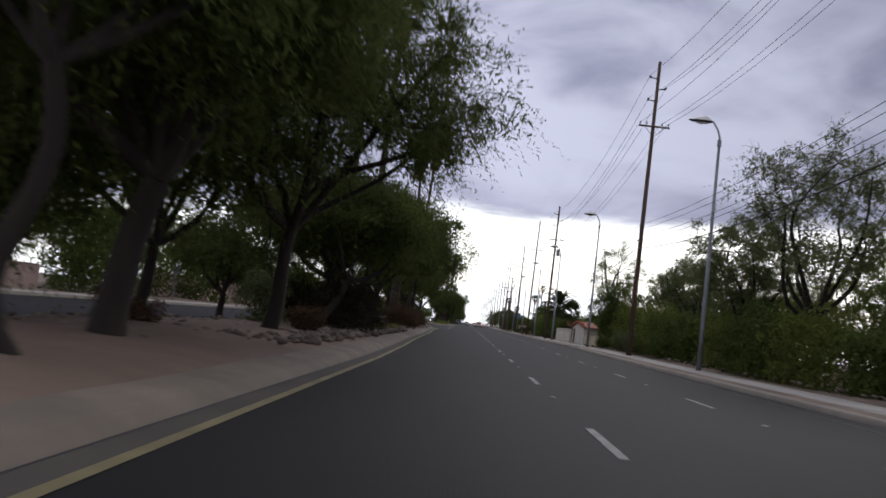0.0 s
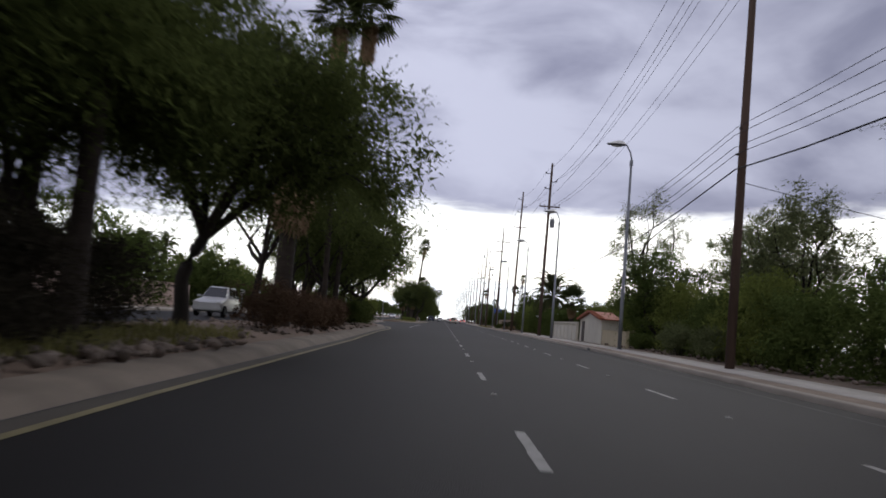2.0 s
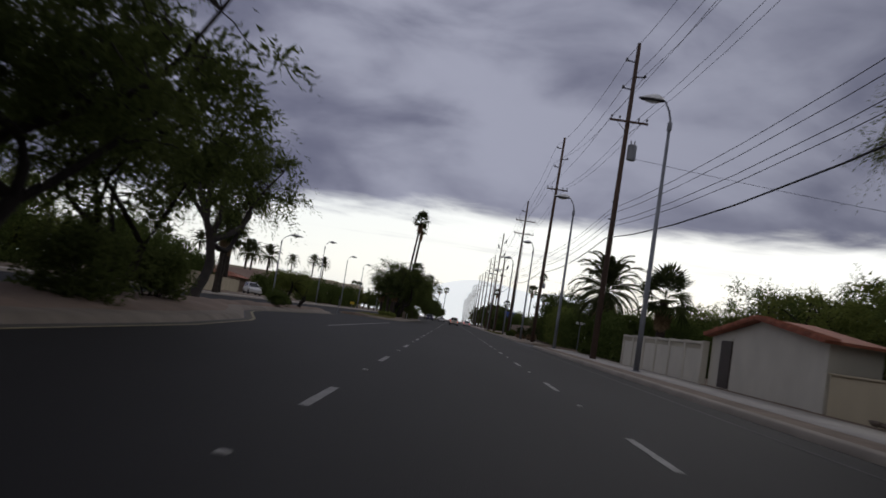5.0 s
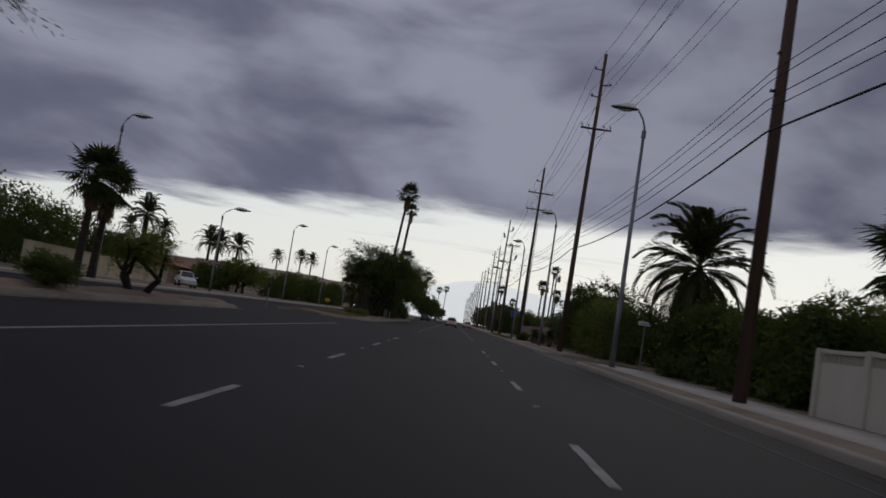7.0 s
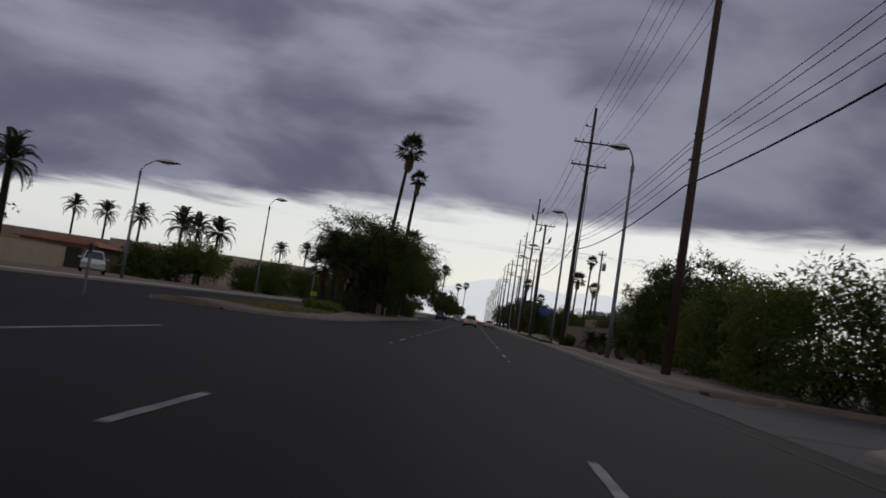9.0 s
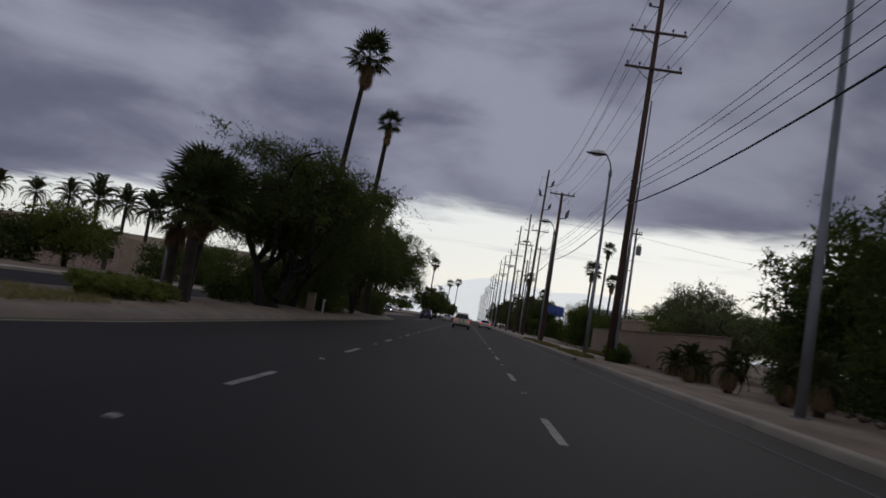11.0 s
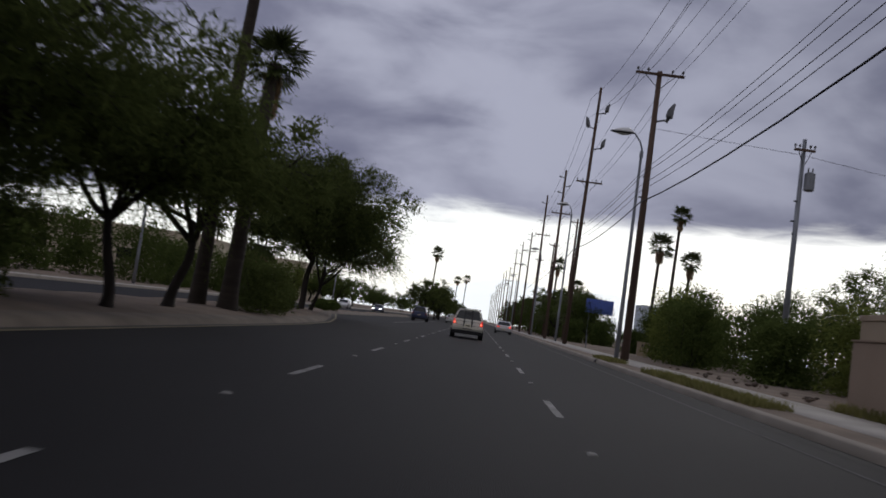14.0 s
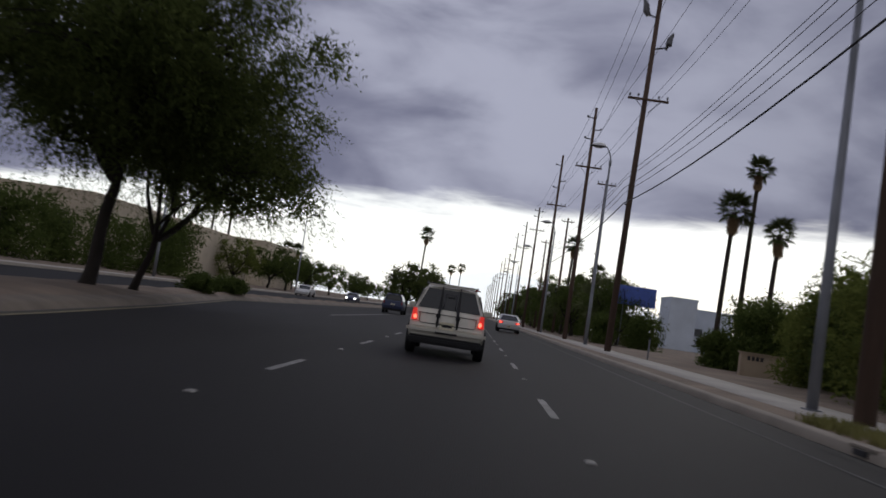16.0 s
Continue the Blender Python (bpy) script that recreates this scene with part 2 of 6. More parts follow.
SEDAN_PAINT = mat("white_silver_paint", (0.52, 0.52, 0.52), 0.3, metal=0.35, var=0.05, bump=0)
BLUE_PAINT = mat("dark_blue_paint", (0.045, 0.055, 0.11), 0.3, metal=0.3, var=0.05, bump=0)
WHITE_CAR = mat("white_car_paint", (0.68, 0.68, 0.67), 0.3, var=0.05, bump=0)
GLASS = mat("dark_car_glass", (0.016, 0.018, 0.020), 0.06, var=0.05, bump=0, spec=0.6)
TAIL = glow("lit_tail_lamp", (0.55, 0.025, 0.018), 0.55)
BULB = glow("lit_lamp_bulb", (1.0, 0.20, 0.12), 1.6)
TAIL_OFF = mat("red_lamp_lens", (0.22, 0.02, 0.02), 0.2, var=0.05, bump=0)
HEADLAMP = glow("lit_headlamp", (1.0, 0.97, 0.9), 6.0)
LENS = mat("lamp_lens", (0.55, 0.55, 0.52), 0.25, var=0.05, bump=0)
PLATE = mat("plate_enamel", (0.74, 0.68, 0.50), 0.5, var=0.1, bump=0)
# distance haze is put into the hillside's own pale emission
HILL = mat("haze_glow_hillside", (0.25, 0.27, 0.30), 1.0, var=0.12, scale=0.004, fine_scale=0.05, bump=0)
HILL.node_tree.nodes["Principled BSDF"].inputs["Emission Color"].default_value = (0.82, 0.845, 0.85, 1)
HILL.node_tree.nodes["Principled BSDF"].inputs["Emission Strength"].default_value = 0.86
EARTH = mat("open_ground", (0.205, 0.155, 0.115), 0.95, var=0.3, scale=0.08, fine_scale=4, bump=0.5)


# ---- building blocks ----
def link(name, me, material, parent=None, label=""):
    if material and not me.materials:
        me.materials.append(material)
    ob = new(name, me)
    if parent:
        ob.parent = parent
    return tagged(ob, label)


def part(name, bm, material, parent=None, label="", smooth=False):
    me = bpy.data.meshes.new(name)
    for f in bm.faces:
        f.smooth = smooth
    bm.to_mesh(me)
    bm.free()
    return link(name, me, material, parent, label)


def arrays(name, verts, faces, material, parent=None, label="", smooth=False):
    """A mesh of quads or triangles from numpy arrays."""
    me = bpy.data.meshes.new(name)
    k = faces.shape[1]
    me.vertices.add(len(verts))
    me.vertices.foreach_set("co", np.asarray(verts, dtype=np.float32).ravel())
    me.loops.add(faces.size)
    me.loops.foreach_set("vertex_index", faces.astype(np.int32).ravel())
    me.polygons.add(len(faces))
    me.polygons.foreach_set("loop_start", np.arange(0, faces.size, k, dtype=np.int32))
    if smooth:
        me.polygons.foreach_set("use_smooth", np.ones(len(faces), dtype=bool))
    me.update(calc_edges=True)
    return link(name, me, material, parent, label)


def thing(name, at, label, category, group="", kind="", turn=0.0):
    ob = new(name)
    ob.empty_display_size = 0.2
    x, y, z = at
    if x > 6.6 and name not in ("utility_pole", "street_lamp", "garden_wall", "block_wall", "building"):
        z -= kerb_drop(y)
    ob.matrix_world = pose(x, y, z, 0, 0, turn)
    return tagged(ob, label, category, group, kind)


def box(bm, size, at, bevel=0.0, turn=None, taper=1.0):
    r = bmesh.ops.create_cube(bm, size=1.0)
    vs = r["verts"]
    for v in vs:
        k = taper if v.co.z > 0 else 1.0
        v.co = Vector((v.co.x * size[0] * k, v.co.y * size[1] * k, v.co.z * size[2]))
    if bevel:
        es = list({e for v in vs for e in v.link_edges})
        vs = bmesh.ops.bevel(bm, geom=es, offset=bevel, segments=2, affect="EDGES")["verts"]
        vs = list({v for v in vs})
    m = Matrix.Translation(at) @ (turn.to_4x4() if turn else Matrix())
    bmesh.ops.transform(bm, matrix=m, verts=vs)
    return bm


def fresh():
    return bmesh.new()


def tube(points, radii, sides=6):
    """Verts and quads of a tube through the points."""
    p = np.asarray(points, dtype=float)
    r = np.asarray(radii, dtype=float)
    n = len(p)
    d = np.gradient(p, axis=0)
    d /= np.linalg.norm(d, axis=1)[:, None] + 1e-9
    ref = np.where(np.abs(d[:, 2:3]) < 0.9, np.array([[0, 0, 1.0]]), np.array([[1.0, 0, 0]]))
    u = np.cross(d, ref)
    u /= np.linalg.norm(u, axis=1)[:, None] + 1e-9
    w = np.cross(d, u)
    a = np.linspace(0, 2 * np.pi, sides, endpoint=False)
    ring = np.cos(a)[None, :, None] * u[:, None, :] + np.sin(a)[None, :, None] * w[:, None, :]
    v = (p[:, None, :] + ring * r[:, None, None]).reshape(-1, 3)
    i = np.arange(n - 1)[:, None] * sides
    j = np.arange(sides)[None, :]
    k = (j + 1) % sides
    f = np.stack([i + j, i + k, i + sides + k, i + sides + j], -1).reshape(-1, 4)
    return v, f


def joined(pieces):
    vs, fs, n = [], [], 0
    for v, f in pieces:
        vs.append(v)
        fs.append(f + n)
        n += len(v)
    return np.concatenate(vs), np.concatenate(fs)


def capped_tube(bm, points, radii, sides=10):
    v, f = tube(points, radii, sides)
    bv = [bm.verts.new(c) for c in v]
    for q in f:
        bm.faces.new([bv[i] for i in q])
    bm.faces.new(bv[:sides][::-1])
    bm.faces.new(bv[-sides:])
    return bm


def leaves(rng, centres, spread, per, length, width, droop=0.3):
    """Small pointed leaves scattered round the centres."""
    n = len(centres) * per
    c = np.repeat(centres, per, axis=0)
    s = np.repeat(np.broadcast_to(spread, (len(centres),)), per)[:, None]
    g = rng.normal(size=(n, 3))
    g *= (rng.random((n, 1)) ** 0.45) / (np.linalg.norm(g, axis=1)[:, None] + 1e-9)
    c = c + g * s * np.array([1.0, 1.0, 0.75])
    d = rng.normal(size=(n, 3))
    d[:, 2] -= droop
    d /= np.linalg.norm(d, axis=1)[:, None] + 1e-9
    e = np.cross(d, rng.normal(size=(n, 3)))
    e /= np.linalg.norm(e, axis=1)[:, None] + 1e-9
    k = rng.uniform(0.6, 1.3, (n, 1))
    d *= length * k
    e *= width * k * 0.5
    v = np.stack([c - e, c + e, c + d], 1).reshape(-1, 3)
    return v, np.arange(n * 3).reshape(-1, 3)


def bent(a, b, rng, sag=0.0, wob=0.08, n=6):
    a, b = np.asarray(a, float), np.asarray(b, float)
    t = np.linspace(0, 1, n)[:, None]
    L = np.linalg.norm(b - a)
    w = rng.normal(size=(1, 3)) * wob * L
    w2 = rng.normal(size=(1, 3)) * wob * 0.5 * L
    p = a + (b - a) * t + w * np.sin(np.pi * t) + w2 * np.sin(2 * np.pi * t)
    p[:, 2] += (sag * np.sin(np.pi * t) * L)[:, 0]
    return p


# ---- ground, road and medians ----
def strip(name, rows, material, label, category, smooth=False, group=""):
    """A sheet through rows of points, each row as long as the next."""
    a = np.array(rows, dtype=float)
    n, k = a.shape[:2]
    i = np.arange(n - 1)[:, None] * k
    j = np.arange(k - 1)[None, :]
    f = np.stack([i + j, i + j + 1, i + k + j + 1, i + k + j], -1).reshape(-1, 4)
    return tagged(arrays(name, a.reshape(-1, 3), f, material, smooth=smooth), label, category, group, "structure")


def lumps(x, y, s=0.35, amp=0.06):
    return amp * noise.noise(Vector((x * s, y * s, 0.7)))


def along(y, pts):
    return float(np.interp(y, [p[0] for p in pts], [p[1] for p in pts]))


Y0, Y1 = -90.0, 900.0


def kerb_drop(y):
    """How far the right kerb lies below the left lanes."""
    return along(y, [(45, 0.18), (75, 0.08)])


def road_z(x, y):
    """The carriageway falls gently to the right."""
    k = along(y, [(45, 0.02), (75, 0.0)])
    return -k * (min(max(x, -1.75), 1.75) + 1.75) - (kerb_drop(y) - 3.5 * k) * max(0.0, x - 1.75) / 4.12


g = 2600.0
strip("ground", [[(x, y, -0.32) for x in np.linspace(-g, g, 14)] for y in np.linspace(-600, 4200, 14)], EARTH, "flat tan open desert ground out to the horizon", "ground")
strip("road", [[(x, y, road_z(x, y)) for x in (-22.0, -12.0, -5.0, -1.75, 0.0, 1.75, 3.8, 5.87)] for y in np.linspace(Y0, Y1, 397)], ASPHALT, "dark grey worn asphalt of a wide divided road", "road")
tagged(strip("gutter", [[(5.62, y, 0.004 + road_z(5.62, y)), (5.84, y, 0.004 - kerb_drop(y)), (6.07, y, -0.012 - kerb_drop(y))] for y in np.arange(Y0, Y1, 2.5)], ASPHALT, "narrow dark gutter along the road edge", "gutter"))

SIDE = (141.5, 151.0)  # a side street meets the road here


def closed(rows):
    """Turns the first and last row down into the ground, so that the ends are shut."""
    a, b = rows[0], rows[-1]
    return [[(p[0], p[1] + 0.01, -0.31) for p in a]] + rows + [[(p[0], p[1] - 0.01, -0.31) for p in b]]


def right_bank(ya, yb):
    ys = np.arange(ya, yb + 0.1, 1.5)
    def shift(y):
        k = 0.0
        for e, s in ((SIDE[0], 1), (SIDE[1], -1)):
            d = (e - y) * s
            if 0 <= d < 3:
                k = max(k, 3 - math.sqrt(max(0, 9 - (3 - d) ** 2)))
        return k
    kerb = [[(6.05 + shift(y), y, -0.02 - kerb_drop(y)), (6.08 + shift(y), y, 0.12 - kerb_drop(y)), (6.13 + shift(y), y, 0.150 - kerb_drop(y)), (6.32 + shift(y), y, 0.155 - kerb_drop(y))] for y in ys]
    strip("kerb", closed(kerb), CONCRETE, "low weathered concrete kerb along the road", "kerb")
    verge = [[(6.32 + shift(y) + (7.25 - 6.32 - min(shift(y), 0.85)) * u, y, 0.152 - kerb_drop(y) + (lumps(u * 3, y) + 0.02) * math.sin(math.pi * u)) for u in np.linspace(0, 1, 6)] for y in ys]
    strip("verge", closed(verge), DIRT, "strip of dusty tan dirt between kerb and sidewalk", "verge")
    walk_rows = [[(7.24, y, 0.10 - kerb_drop(y)), (7.25, y, 0.165 - kerb_drop(y)), (9.28, y, 0.170 - kerb_drop(y)), (9.30, y, 0.10 - kerb_drop(y))] for y in ys]
    bare = [r for r in walk_rows if SIDE[1] - 0.1 < r[0][1] < 206.5]
    if bare:
        strip("dirt_path", closed(bare), PATH_DIRT, "packed tan dirt path beside the verge", "path")
    paved = [r for r in walk_rows if not SIDE[1] - 0.1 < r[0][1] < 205.0]
    strip("pavement", closed(paved), WALK, "pale concrete sidewalk beside the dirt verge", "sidewalk")
    back = [[(9.29 + u, y, 0.15 - kerb_drop(y) + (lumps(u, y, 0.25, 0.12) + 0.05) * min(1, u / 3)) for u in (0, 1, 2.5, 5, 9, 15, 25, 45, 90)] for y in ys]
    strip("bank", closed(back), DIRT, "dusty tan dirt behind the sidewalk", "ground")


right_bank(Y0, SIDE[0])
right_bank(SIDE[1], 900.0)
strip("side_street", [[(x, y, 0.014 - 0.08) for y in np.linspace(SIDE[0], SIDE[1], 5)] for x in np.linspace(5.60, 95, 20)], SIDE_ASPHALT, "grey asphalt mouth of a side street", "road")


strip("side_street", [[(x, y, -0.072) for y in np.linspace(SIDE[0] - 3.4, SIDE[1] + 3.4, 5)] for x in (5.7, 7.4, 9.25)], SIDE_ASPHALT, "grey asphalt apron of a side street", "road")


def left_bank(ya, yb):
    ys = np.arange(ya, yb + 0.1, 2.0)
    strip("kerb", [[(-22.0, y, -0.02), (-22.03, y, 0.14), (-22.25, y, 0.15)] for y in ys], CONCRETE, "low concrete kerb of the far roadside", "kerb")
    strip("pavement", [[(-22.25, y, 0.15), (-23.9, y, 0.155)] for y in ys], WALK, "pale concrete sidewalk across the road", "sidewalk")
    strip("bank", [[(-23.9 - u, y, 0.15 + (lumps(u, y, 0.2, 0.2) + 0.08) * min(1, u / 4)) for u in (0, 1.5, 4, 8, 14, 25, 50, 110)] for y in ys], DIRT, "dusty tan dirt of the far roadside", "ground")


left_bank(Y0, 900.0)

MEDIAN_A = [(-90, -5.58), (20, -5.58), (30, -5.72), (38, -5.92), (52, -6.10), (60, -6.16), (68, -6.38), (78, -6.62), (92, -6.70), (101, -7.4), (111, -9.9), (115, -10.35), (142.6, -10.35), (143.6, -10.9)]
MEDIAN_B = [(159.5, -8.9), (161.0, -7.6), (166, -6.5), (171, -6.15), (228, -6.10), (236, -6.5), (246, -7.9), (262, -10.6), (340, -10.6), (341, -11.2)]


def median(pts, left, material, rise):
    ys = np.arange(pts[0][0], pts[-1][0] + 0.01, 1.0 if pts[0][0] > 0 else 1.25)
    kerb, soil, far, face, pan, crack = [], [], [], [], [], []
    for y in ys:
        x, xl = along(y, pts), left
        w = min(0.68, max(0.25, (x - xl) * 0.3)) + 0.12 * noise.noise(Vector((3.3, y * 0.9, 0.2)))
        worn = 0.02 * noise.noise(Vector((7.1, y * 0.7, 0.4)))
        face.append([(x + 0.02, y, -0.02), (x - 0.01, y, 0.025), (x - 0.15 + worn, y, 0.110)])
        kerb.append([(x - 0.15 + worn, y, 0.110), (x - 0.22 + worn, y, 0.138 + worn * 0.4), (x - w * 0.75, y, 0.158), (x - w, y, 0.165)])
        pan.append([(x + 0.30 + worn, y, 0.003), (x + 0.045, y, 0.005)])
        crack.append([(x + 0.045 + worn, y, 0.004), (x + 0.012, y, 0.004)])
        a, b = x - w, xl + 0.2
        soil.append([(a + (b - a) * u, y, 0.163 + (rise + lumps(a + (b - a) * u, y, 0.45, 0.12)) * math.sin(math.pi * u) ** 0.7) for u in np.linspace(0, 1, 9)])
        far.append([(xl + 0.2, y, 0.163), (xl + 0.03, y, 0.15), (xl, y, -0.02)])
    strip("kerb_face", face, DUSTY, "worn dusty sloped face of the median kerb", "kerb")
    strip("kerb_joint", crack, DARK_INK, "dark open joint between gutter and kerb", "kerb")
    strip("gutter", pan, GUTTER, "stained brown concrete gutter beside the median", "gutter")
    strip("median_kerb", closed(kerb), DUSTY, "worn dusty concrete kerb of the raised median", "kerb")
    strip("median", closed(soil), material, "raised median of bare dirt and gravel", "median", smooth=True)
    strip("median_kerb", closed(far), CONCRETE, "worn pale concrete kerb on the median's far side", "kerb")


median(MEDIAN_A, -12.2, RED_DIRT, 0.16)
median(MEDIAN_B, -11.9, DIRT, 0.10)

# painted lines, 4 to 6 mm above the asphalt


def painted(name, pts, width, material, label):
    p = np.array(pts, float)
    d = np.gradient(p, axis=0)
    d /= np.linalg.norm(d, axis=1)[:, None]
    nrm = np.stack([-d[:, 1], d[:, 0]], 1) * width / 2
    rows = [[(*(p[i] - nrm[i]), road_z(*(p[i] - nrm[i])) + 0.006), (*(p[i] + nrm[i]), road_z(*(p[i] + nrm[i])) + 0.006)] for i in range(len(p))]
    return strip(name, rows, material, label, "road marking")


def offset(pts, d, step=2.0):
    ys = np.arange(pts[0][0], pts[-1][0], step)
    return [(along(y, pts) + d, y) for y in ys]


painted("yellow_line", offset(MEDIAN_A, 0.36), 0.11, YELLOW_PAINT, "worn yellow line along the median kerb")
painted("yellow_line", offset(MEDIAN_B, 0.30), 0.12, YELLOW_PAINT, "worn yellow line along the median kerb")
painted("bay_line", [(-5.55, y) for y in np.arange(108, 147, 3.0)], 0.14, WHITE_PAINT, "solid white line of a left turn bay")
painted("bay_line", [(-5.75, y) for y in np.arange(262, 330, 4.0)], 0.14, WHITE_PAINT, "solid white line of a left turn bay")
painted("edge_line", [(5.0, y) for y in np.arange(Y0, 560, 2.5)], 0.08, FAINT_PAINT, "faint worn white edge line beside the gutter")
dash_starts = [7.6 + 9.2 * i for i in range(-4, 6)] + [62.4 + 8.8 * i for i in range(7)] + [123.8, 132.4] + [154.9 + 8.72 * i for i in range(22)]
dash_mesh = None


def lane_row(x):
    """Dash starts of one lane line; the two lines are not quite in step."""
    return [y + ((0.5 if y > 50 else 0.1) if x < 0 else 0.3 if y < 60 else 0.0) for y in dash_starts]


for x in (-1.75, 1.75):
    for y in lane_row(x):
        bm = fresh()
        if dash_mesh is None:
            ys = np.linspace(0, 2.2, 8)
            for i in range(7):
                e = 0.050 + 0.004 * (i % 3)
                bm.faces.new([bm.verts.new((sx * e, yy, 0.006)) for sx, yy in ((-1, ys[i]), (1, ys[i]), (1, ys[i + 1]), (-1, ys[i + 1]))])
            bmesh.ops.remove_doubles(bm, verts=bm.verts, dist=0.006)
            d = part("lane_dash", bm, WHITE_PAINT)
            dash_mesh = d.data
        else:
            bm.free()
            d = link("lane_dash", dash_mesh, None)
        d.location = (x, y, road_z(x, y + 1.1))
        tagged(d, "worn white dash painted on the asphalt", "road marking", "lane dashes", "structure")
reflector_mesh = None
for x in (-1.75, 1.75):
    for y in lane_row(x):
        if reflector_mesh is None:
            d = part("road_reflector", box(fresh(), (0.10, 0.09, 0.020), (0, 0, 0.010), 0.004, taper=0.7), STUD)
            reflector_mesh = d.data
        else:
            d = link("road_reflector", reflector_mesh, None)
        d.location = (x, y - 2.9, road_z(x, y - 2.9))
        tagged(d, "small pale raised reflector stud on the road", "road reflector", "road reflectors")

# low blue hills far off, with their haze painted in as a pale glow
rng = np.random.default_rng(5)
xs = np.linspace(-2300, 2300, 90)
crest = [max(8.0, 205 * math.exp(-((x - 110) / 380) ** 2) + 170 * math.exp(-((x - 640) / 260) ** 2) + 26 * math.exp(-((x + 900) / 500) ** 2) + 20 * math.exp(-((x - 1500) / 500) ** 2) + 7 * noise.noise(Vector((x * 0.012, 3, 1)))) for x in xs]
strip("backdrop", [[(x, 3700, -5) for x in xs], [(x, 3900, c * 0.6) for x, c in zip(xs, crest)], [(x, 4100, c) for x, c in zip(xs, crest)], [(x, 4190, -5) for x in xs]], HILL, "low blue hills on the horizon, haze painted as glow", "hills", smooth=True)


# ---- plants ----
def sprays(rng, centres, heart, reach, twigs, per, length, width):
    """Narrow leaves set along drooping twigs that point away from the crown's heart."""
    n = len(centres) * twigs
    c = np.repeat(centres, twigs, axis=0)
    s = np.repeat(np.broadcast_to(reach, (len(centres),)), twigs)[:, None] * rng.uniform(0.5, 1.15, (n, 1))
    d = c - heart
    d = d / (np.linalg.norm(d, axis=1)[:, None] + 1e-9) * 0.7 + rng.normal(size=(n, 3)) * 0.55
    d /= np.linalg.norm(d, axis=1)[:, None] + 1e-9
    u = np.tile(np.linspace(0.12, 1.0, per), n)[:, None]
    c, s, d = np.repeat(c, per, axis=0), np.repeat(s, per, axis=0), np.repeat(d, per, axis=0)
    p = c + d * s * u + rng.normal(size=(n * per, 3)) * 0.035
    p[:, 2] -= (s * u ** 2 * 0.38)[:, 0]
    e = d + rng.normal(size=p.shape) * 0.75
    e[:, 2] -= 0.35
    e /= np.linalg.norm(e, axis=1)[:, None] + 1e-9
    w = np.cross(e, rng.normal(size=p.shape))
    w /= np.linalg.norm(w, axis=1)[:, None] + 1e-9
    k = rng.uniform(0.7, 1.25, (n * per, 1)) * (1.1 - 0.45 * u)
    e, w = e * length * k, w * width * k * 0.5
    v = np.stack([p - w, p + w, p + e], 1).reshape(-1, 3)
    return v, np.arange(len(p) * 3).reshape(-1, 3)


